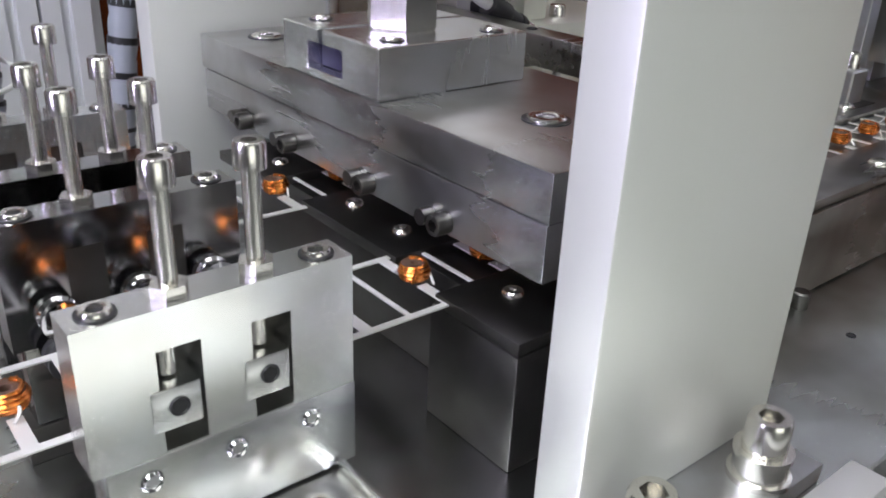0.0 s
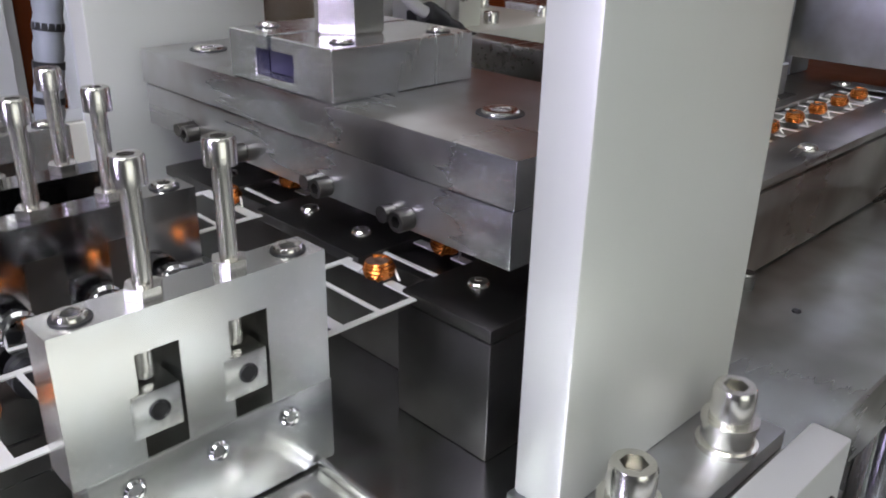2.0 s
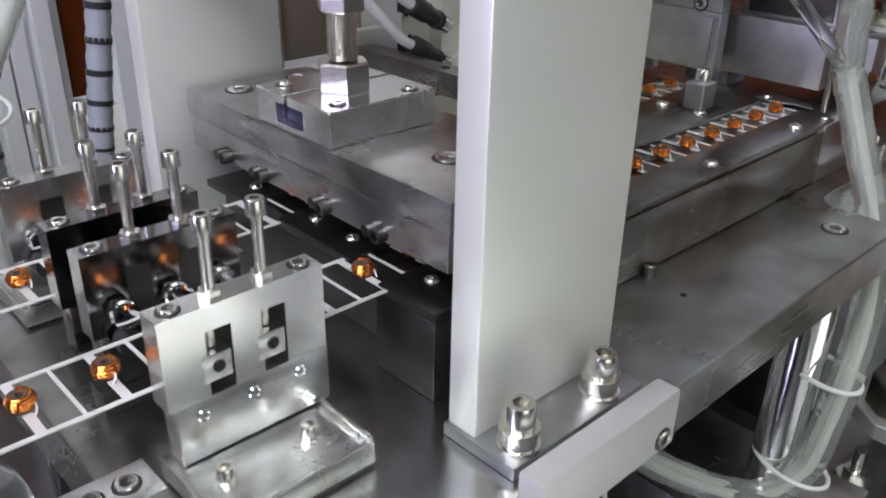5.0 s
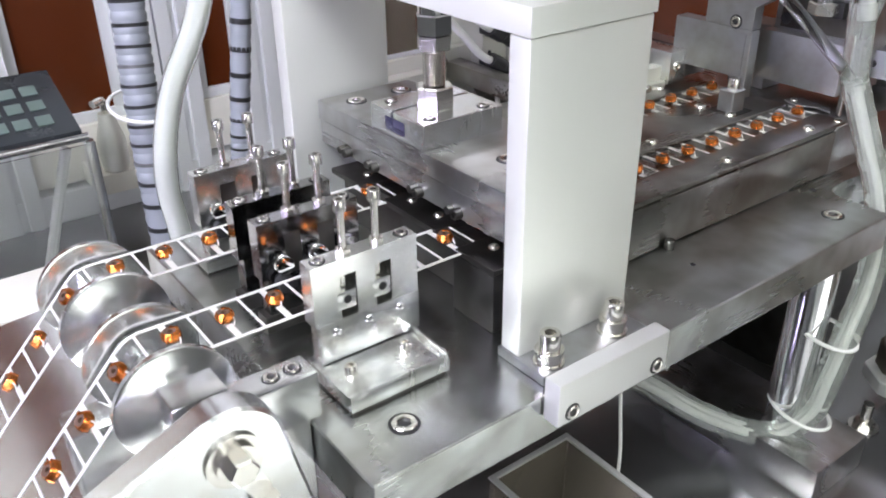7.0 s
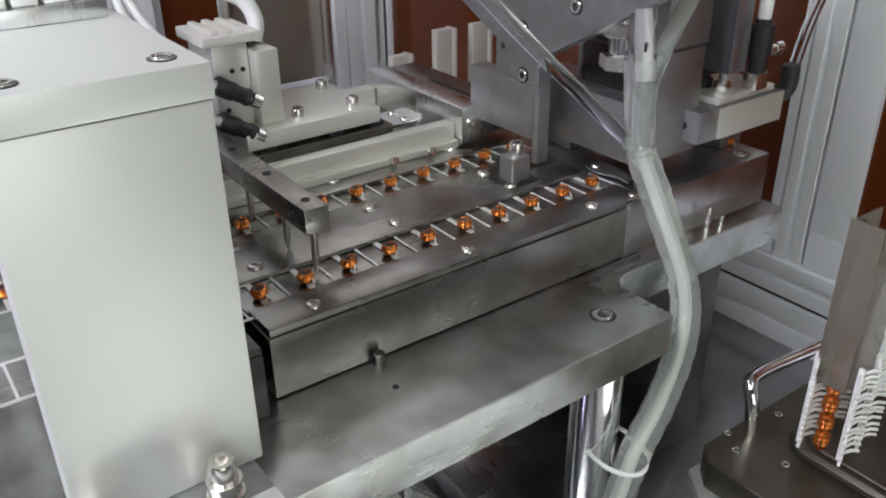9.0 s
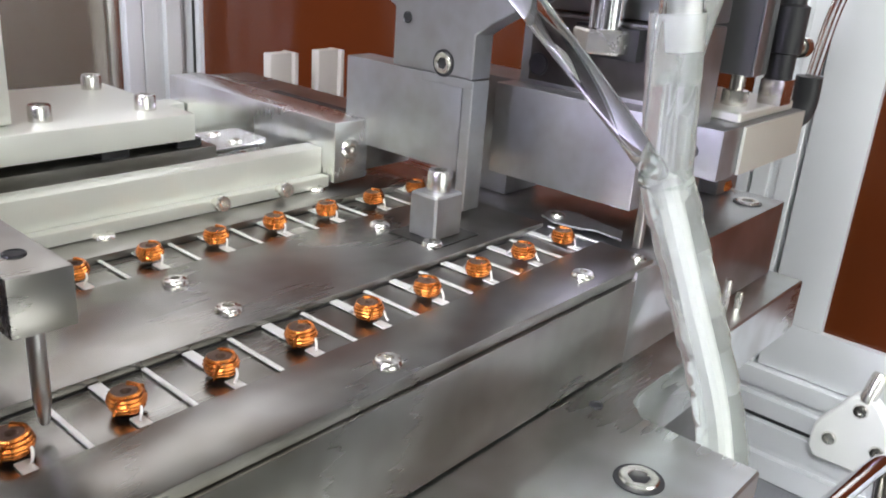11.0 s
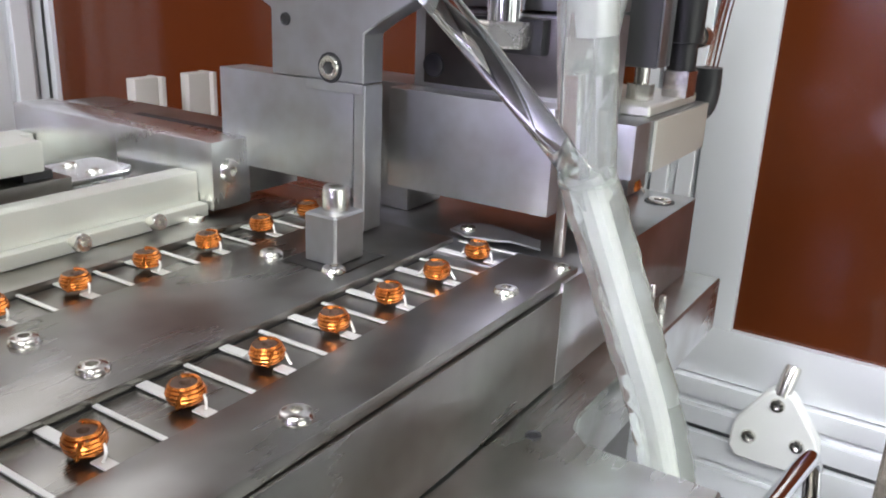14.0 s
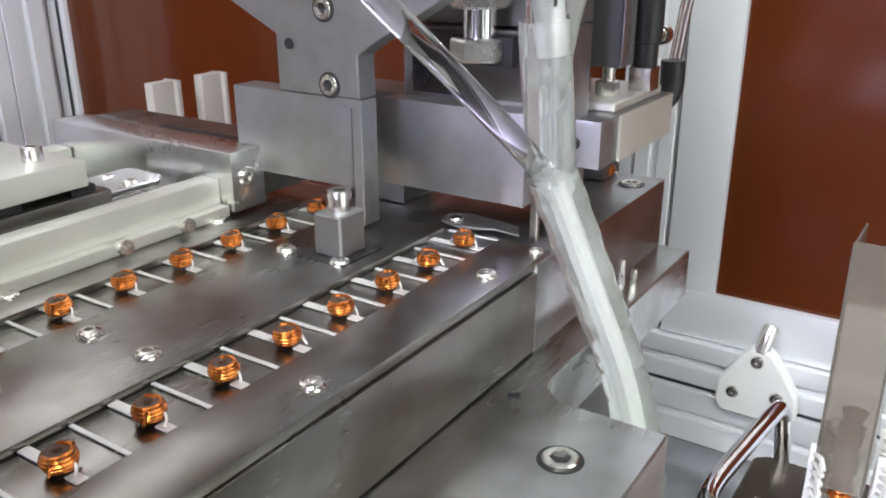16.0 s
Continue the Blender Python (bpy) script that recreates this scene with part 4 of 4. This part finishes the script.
part("air_hose", sweep(smooth_path([(0.3500, 0.3600, 0.2760), (0.3535, 0.3620, 0.2900), (0.3480, 0.3680, 0.3040), (0.3320, 0.3800, 0.3110), (0.3120, 0.3920, 0.3130), (0.2950, 0.4020, 0.3220), (0.2880, 0.4100, 0.4000)], 6), 0.0058, 14), WHITEPL, valve, "thick white air hose bent in an arch")
pb = thing("pin_bar", (0.2935, 0.27, 0.19), "grey steel bar with round pins over the channels", "pin bar")
part("bar", box(0.2862, 0.3010, 0.1720, 0.3600, 0.2160, 0.2305, 0.0005), STEEL, pb)
for y in (0.1850, 0.2330, 0.2830):
    hole(pb, (0.2936, y, 0.2305), 0.0024, (0, 0, 1))
hole(pb, (0.2861, 0.1900, 0.2230), 0.0022, (-1, 0, 0))
for y in (0.1790, 0.2140, 0.2650, 0.3040):
    part("pin", lathe([(0, 0), (0.0010, 0), (0.0014, 0.0012), (0.0021, 0.0070), (0.0021, 0.0270), (0, 0.0270)], 14, None, Matrix.Translation((0.2938, y, 0.1892))), STEEL_Y, pb)
part("mount", box(0.2740, 0.3200, 0.3605, 0.3690, 0.1900, 0.2400, 0.0006), CREAM, pb)
for x, z in ((0.280, 0.232), (0.310, 0.212)):
    cap(pb, (x, 0.3604, z), 0.0040, 0.0060, (0, -1, 0))

# wire mesh rack and upright tabs far behind
rack = thing("wire_rack", (0.55, 0.80, TZ), "small wire rack with steel uprights behind the slide", "wire rack")
for x in (0.500, 0.640):
    part("upright", box(x, x + 0.012, 0.798, 0.806, TZ, 0.245, 0.0006), ALU, rack)
for z in (0.236, 0.248):
    part("rail", sweep([(0.500, 0.800, z), (0.652, 0.800, z)], 0.0022, 8), TIN, rack)
part("rear_sheet", box(0.5125, 0.6395, 0.8045, 0.8060, 0.100, 0.2330, 0.0004), SMOKE, rack, "smoky brown sheet behind the wires")
for k in range(13):
    part("wire", sweep([(0.504 + 0.0118 * k, 0.7990, 0.236), (0.508 + 0.0118 * k, 0.7990, 0.248)], 0.0014, 6), TIN, rack)
TABS = mat("dull_beige_plastic", (0.40, 0.37, 0.33), 0.5, 0.0, 0.06, 60)
for x in (0.660, 0.712, 0.600):
    t = thing("upright_tab", (x, 0.575, TZ), "cream plastic upright tab behind the slide", "tab", "upright tabs")
    part("post", box(x, x + 0.022, 0.570, 0.580, TZ, 0.200 - (0.02 if x < 0.65 else 0), 0.001), TABS, t)
    part("side", box(x + 0.0222, x + 0.0262, 0.566, 0.584, TZ, 0.200 - (0.02 if x < 0.65 else 0), 0.0006), TABS, t)

# ---- spiral-wrapped hose ----
hz = thing("wrapped_hose", (0.44, 0.09, TZ), "bundle of tubes in milky spiral wrap tied to pillar", "hose")
line = smooth_path([(0.505, 0.133, 0.226), (0.520, 0.121, 0.180), (0.532, 0.106, 0.130), (0.520, 0.092, 0.098), (0.488, 0.078, 0.072), (0.455, 0.069, 0.048), (0.444, 0.070, 0.010), (0.440, 0.076, -0.028), (0.420, 0.096, -0.052), (0.385, 0.134, -0.040), (0.340, 0.172, -0.004), (0.300, 0.200, 0.020)], 22)
for ox, oy, oz in ((0.0026, 0.002, 0.0), (-0.0024, -0.0016, 0.001)):
    part("inner_tube", sweep([p + Vector((ox, oy, oz)) for p in line], 0.0032, 8), WHITEPL, hz, "white tube inside the wrap")
part("spiral_wrap", sweep(line, 0.0100, 16, None, lambda i: 1.0 + 0.09 * ((i % 8) / 8.0), False), HOSE, hz, "milky translucent spiral wrap")
part("sleeve", sweep(smooth_path([(0.501, 0.137, 0.285), (0.503, 0.135, 0.255), (0.505, 0.133, 0.224)], 12), 0.0098, 16, None, lambda i: 1 + 0.03 * ((i % 5) / 5), False), SLEEVE, hz, "clear wrap round the tubes")
part("clear_tube", sweep(smooth_path([(0.506, 0.133, 0.224), (0.503, 0.136, 0.300), (0.500, 0.140, 0.400)], 8), 0.0066, 14, None, None, False), CLEAR, hz, "clear tube")
part("clear_tube", sweep(smooth_path([(0.500, 0.136, 0.224), (0.497, 0.138, 0.300), (0.492, 0.142, 0.400)], 8), 0.0048, 14, None, None, False), CLEAR, hz, "clear tube")
wtube = part("white_tube", sweep(smooth_path([(0.504, 0.134, 0.272), (0.501, 0.138, 0.315)], 4), 0.0046, 12), WHITEPL, hz, "white marked tube end")
for k in range(4):
    part("tube_mark", box(0.4985 + 0.0007 * k, 0.4988 + 0.0007 * k, 0.1318, 0.1322, 0.2900, 0.2960 - 0.001 * (k % 2), 0), BLACK, wtube)
part("thin_tube", sweep(smooth_path([(0.508, 0.130, 0.218), (0.490, 0.140, 0.240), (0.468, 0.152, 0.265), (0.442, 0.168, 0.295), (0.412, 0.186, 0.332), (0.380, 0.205, 0.380)], 6), 0.0048, 14, None, None, False), CLEAR, hz, "clear thin tube")
part("branch_tube", sweep(smooth_path([(0.508, 0.136, 0.262), (0.522, 0.138, 0.285), (0.545, 0.141, 0.312), (0.575, 0.146, 0.350), (0.590, 0.150, 0.400)], 6), 0.0060, 14), HOSE, hz, "milky branch tube")
for c, r in (((0.449, 0.083, 0.046), 0.0255), ((0.443, 0.086, -0.030), 0.0262)):
    ring = [(c[0] + 0.6 * r * math.cos(a) * 1.15, c[1] + r * math.sin(a), c[2] + 0.004 * math.sin(a)) for a in (2 * math.pi * k / 28 for k in range(29))]
    part("cable_tie", sweep(ring, 0.0016, 8), WHITEPL, hz, "white cable tie round pillar and hose")

# ---- wire feeder tray ----
tray = thing("feeder_tray", (0.66, -0.01, TZ), "worn metal feeder tray with chrome carrying handle", "tray")
WORN = mat("worn_grey_brown_metal", (0.16, 0.145, 0.12), 0.38, 0.85, 0.15, 20, (1, 1, 1), 0.05, 0.05, stain=0.25)
part("base", prism([(0.535, 0.066), (0.548, 0.080), (0.706, 0.078), (0.712, 0.070), (0.712, -0.110), (0.535, -0.110)], "z", -0.026, 0.000, 0.0015), WORN, tray)
part("lower_flange", prism([(0.525, 0.062), (0.543, 0.086), (0.716, 0.084), (0.716, -0.110), (0.525, -0.110)], "z", -0.040, -0.0265, 0.001), CLAMPALU, tray)
part("leg", box(0.58, 0.69, -0.10, 0.05, TZ, -0.0405, 0.001), DARKSTEEL, tray)
part("raised_bed", prism([(0.588, 0.030), (0.602, 0.046), (0.700, 0.046), (0.700, -0.100), (0.588, -0.100)], "z", 0.0005, 0.010, 0.003), WORN, tray)
part("groove_frame", prism([(0.595, 0.024), (0.606, 0.038), (0.692, 0.038), (0.692, -0.09), (0.595, -0.09)], "z", 0.0102, 0.0125, 0.001), WORN, tray)
part("handle", sweep(smooth_path([(0.586, 0.066, 0.0), (0.586, 0.070, 0.025), (0.589, 0.076, 0.037), (0.600, 0.0785, 0.041), (0.640, 0.075, 0.041), (0.695, 0.068, 0.041), (0.708, 0.066, 0.036), (0.711, 0.064, 0.020), (0.711, 0.062, 0.0)], 6), 0.0052, 16), CHROME, tray, "bent chrome handle")
for x, y in ((0.560, 0.060), (0.575, 0.030), (0.620, 0.066), (0.660, 0.064), (0.571, 0.076)):
    sunk(tray, (x, y, 0.0002), 0.0034)
mag = thing("coil_magazine", (0.607, 0.02, 0.0125), "clear upright magazine with copper coils between white combs", "magazine")
part("channel_front", box(0.5905, 0.6260, 0.0090, 0.0105, 0.0700, 0.1900, 0.0006), SMOKE, mag, "smoky acrylic channel wall")
part("channel_rear", box(0.5905, 0.6260, 0.0300, 0.0315, 0.0700, 0.1900, 0.0006), SMOKE, mag, "smoky acrylic channel wall")
part("channel_side", box(0.5885, 0.5904, 0.0090, 0.0315, 0.0700, 0.1920, 0.0006), SMOKE, mag, "smoky acrylic channel side")
part("copper_winding", lathe([(0, 0.0126)] + [((0.0056 if i % 2 else 0.0046) - (0.0014 if i % 8 < 2 else 0), 0.0130 + i * 0.0019) for i in range(52)] + [(0, 0.1125)], 16, None, Matrix.Translation((0.5960, 0.0190, 0))), COPPER, mag, "stack of copper windings")
for dx, dy in ((-0.0150, 0.012), (0.0150, 0.010), (-0.010, -0.016), (0.016, -0.014)):
    spine = part("comb_spine", box(0.6060 + dx - 0.0015, 0.6060 + dx + 0.0015, 0.0200 + dy - 0.002, 0.0200 + dy + 0.002, 0.0126, 0.0900, 0.0005), BRUSHM, mag)
    for k in range(15):
        z = 0.018 + k * 0.0048
        a = rnd.uniform(-0.25, 0.25)
        for s in (-1, 1):
            part("tooth", sweep([(0.6060 + dx, 0.0200 + dy, z), (0.6060 + dx + s * 0.0070, 0.0200 + dy - 0.003 + 0.004 * a, z + 0.0026 + 0.002 * a), (0.6060 + dx + s * 0.0125, 0.0200 + dy - 0.006, z + 0.0010 + 0.004 * a)], 0.0013, 5), BRUSHM, spine)
# bracket with knob on the enclosure
kb = thing("hinge_bracket", (0.815, 0.10, -0.034), "pale plastic triangular bracket with screws and metal knob", "bracket")
part("plate", prism([(0.076, -0.034), (0.126, -0.034), (0.131, -0.026), (0.130, -0.008), (0.112, 0.020), (0.107, 0.024), (0.097, 0.024), (0.092, 0.020), (0.073, -0.008), (0.071, -0.026)], "x", 0.808, 0.8215, 0.0015), WHITEPL, kb)
part("knob", lathe([(0, 0), (0.0056, 0), (0.0056, 0.0200), (0.0048, 0.0225), (0, 0.0225)], 20, None, aim((0.812, 0.102, 0.020), (0.35, -0.15, 0.9))), ZINC, kb, "brushed metal knob")
for y, z in ((0.118, -0.015), (0.086, -0.012), (0.103, 0.014)):
    button(kb, (0.8079, y, z), 0.0048, (-1, 0, 0))
st = thing("stud_post", (0.53, 0.066, TZ), "small zinc stud with nut on the machine table", "stud")
part("stud", lathe([(0, 0), (0.0090, 0, 6), (0.0090, 0.0080, 6), (0.0045, 0.0085), (0.0045, 0.0260), (0, 0.0260)], 24, None, Matrix.Translation((0.527, 0.066, TZ))), NICKEL, st)
part("washer", lathe([(0, 0.0), (0.0130, 0.0), (0.0130, 0.0016), (0, 0.0016)], 24, None, Matrix.Translation((0.527, 0.066, TZ + 0.0005))), ZINC, st)
solid("support_column", box(0.540, 0.640, 0.150, 0.30, TZ, 0.1175, 0.001), DARKSTEEL, "dark steel column under the rear of the base plate", "column")

# ---- surroundings beside the strip rollers ----
hmi = thing("control_box", (0.0, 0.74, TZ), "open sheet-metal stand with sloping dark control panel", "control panel")
bm = box(-0.30, 0.075, -0.055, 0.055, -0.004, 0.004, 0.001)
bmesh.ops.transform(bm, matrix=Matrix.Translation((0, 0.765, 0.135)) @ pose(0, 0, 0, 22, 0, 0), verts=bm.verts[:])
part("panel", bm, PANELSCR, hmi, "dark glossy control panel")
for r in range(3):
    for c in range(5):
        bm = box(-0.05 + 0.022 * c, -0.034 + 0.022 * c, -0.038 + 0.026 * r, -0.022 + 0.026 * r, 0.0042, 0.0058, 0.0006)
        bmesh.ops.transform(bm, matrix=Matrix.Translation((0, 0.765, 0.135)) @ pose(0, 0, 0, 22, 0, 0), verts=bm.verts[:])
        part("button", bm, GREENBTN, hmi)
part("front_rail", sweep([(-0.30, 0.712, 0.110), (0.080, 0.712, 0.110)], 0.0045, 12), CHROME, hmi, "chrome rail")
for x in (-0.28, -0.10, 0.075):
    part("leg", box(x, x + 0.010, 0.708, 0.720, TZ, 0.105, 0.001), ALU, hmi)
part("cover", box(-0.29, 0.074, 0.716, 0.7185, TZ, 0.100, 0), ACRYL, hmi, "clear front cover")
part("brace", sweep([(0.00, 0.735, TZ), (0.060, 0.735, 0.095)], 0.006, 10), WHITEPL, hmi)
cond = thing("corrugated_conduit", (0.118, 0.635, TZ), "grey ribbed conduit with dark rings standing behind brackets", "conduit")
cpath = smooth_path([(0.118, 0.625, TZ), (0.116, 0.630, 0.06), (0.120, 0.640, 0.16), (0.128, 0.655, 0.26), (0.132, 0.665, 0.42)], 30)
part("tube", sweep(cpath, 0.0165, 18, None, lambda i: 1.0 + 0.05 * math.sin(i * 2.1)), GREYCOND, cond)
for k in range(4, len(cpath) - 3, 6):
    part("ring", sweep(cpath[k:k + 2], 0.0172, 18), BLACK if k % 5 else GREYPL, cond)
part("foot", box(0.085, 0.160, 0.590, 0.670, TZ, TZ + 0.018, 0.002), DARKSTEEL, cond)
wt = thing("milky_hose", (0.063, 0.40, TZ), "milky white hose rising behind the guide brackets", "hose")
mpath = smooth_path([(0.072, 0.400, TZ), (0.066, 0.400, 0.05), (0.060, 0.400, 0.132), (0.057, 0.400, 0.167), (0.061, 0.400, 0.202), (0.073, 0.400, 0.240), (0.102, 0.402, 0.295), (0.120, 0.405, 0.380)], 10)
part("tube", sweep(mpath, 0.0085, 18, None, lambda i: 1.0 + 0.05 * ((i % 7) / 7.0)), HOSE, wt)
part("core", sweep(mpath, 0.0062, 12), WHITEPL, wt)
ring = [(0.114 + 0.029 * math.cos(a), 0.624 + 0.038 * math.sin(a), 0.16 + 0.006 * math.sin(a)) for a in (2 * math.pi * k / 40 for k in range(41))]
part("cable_tie", sweep(ring, 0.0018, 8), WHITEPL, cond, "long white cable tie")
cond2 = thing("corrugated_conduit", (0.200, 0.600, TZ), "thin dark ribbed conduit standing behind the press column", "conduit")
cpath = smooth_path([(0.192, 0.600, TZ), (0.196, 0.600, 0.06), (0.203, 0.600, 0.131), (0.219, 0.600, 0.250), (0.232, 0.600, 0.400)], 24)
part("tube", sweep(cpath, 0.0100, 14, None, lambda i: 1.0 + 0.06 * math.sin(i * 2.1)), GREYCOND, cond2)
for k in range(3, len(cpath) - 3, 5):
    part("ring", sweep(cpath[k:k + 2], 0.0105, 14), BLACK, cond2)
noz = thing("plastic_nozzle", (0.145, 0.88, -0.03), "cream plastic fitting with small metal tip", "fitting")
part("body", lathe([(0, 0), (0.016, 0), (0.018, 0.010), (0.018, 0.040), (0.012, 0.060), (0.010, 0.075), (0, 0.075)], 20, None, Matrix.Translation((0.145, 0.885, 0.00))), CREAM, noz)
part("tip", sweep(smooth_path([(0.145, 0.885, 0.075), (0.142, 0.880, 0.092), (0.128, 0.872, 0.092)], 4), 0.005, 10), ZINC, noz)
part("bracket", box(0.115, 0.175, 0.870, 0.940, -0.028, -0.001, 0.002), PAINT, noz)
solid("side_beam", box(-0.60, 0.045, 0.470, 0.545, 0.020, 0.062, 0.003), PAINT, "cream painted beam beside the strip rollers", "beam")
solid("beam_leg", box(-0.30, -0.24, 0.480, 0.535, TZ, 0.0195, 0.002), PAINT, "cream painted leg under the beam", "leg")
solid("beam_leg", box(-0.05, 0.01, 0.480, 0.535, TZ, 0.0195, 0.002), PAINT, "cream painted leg under the beam", "leg")
# curved white chute that guides the strips down
pts = [(-0.030 - 0.30 * math.sin(a), 0.10 - 0.34 * (1 - math.cos(a)) - 0.02) for a in (radians(9 * k) for k in range(10))]
chute = thing("strip_chute", (-0.15, 0.28, TZ), "curved pale sheet chute below the strip rollers", "chute")
part("sheet", prism(pts + [(x + 0.003, z - 0.004) for x, z in reversed(pts)], "y", 0.150, 0.440, 0), ALU, chute)
part("leg", box(-0.12, -0.10, 0.28, 0.31, TZ, 0.050, 0.001), ALU, chute)
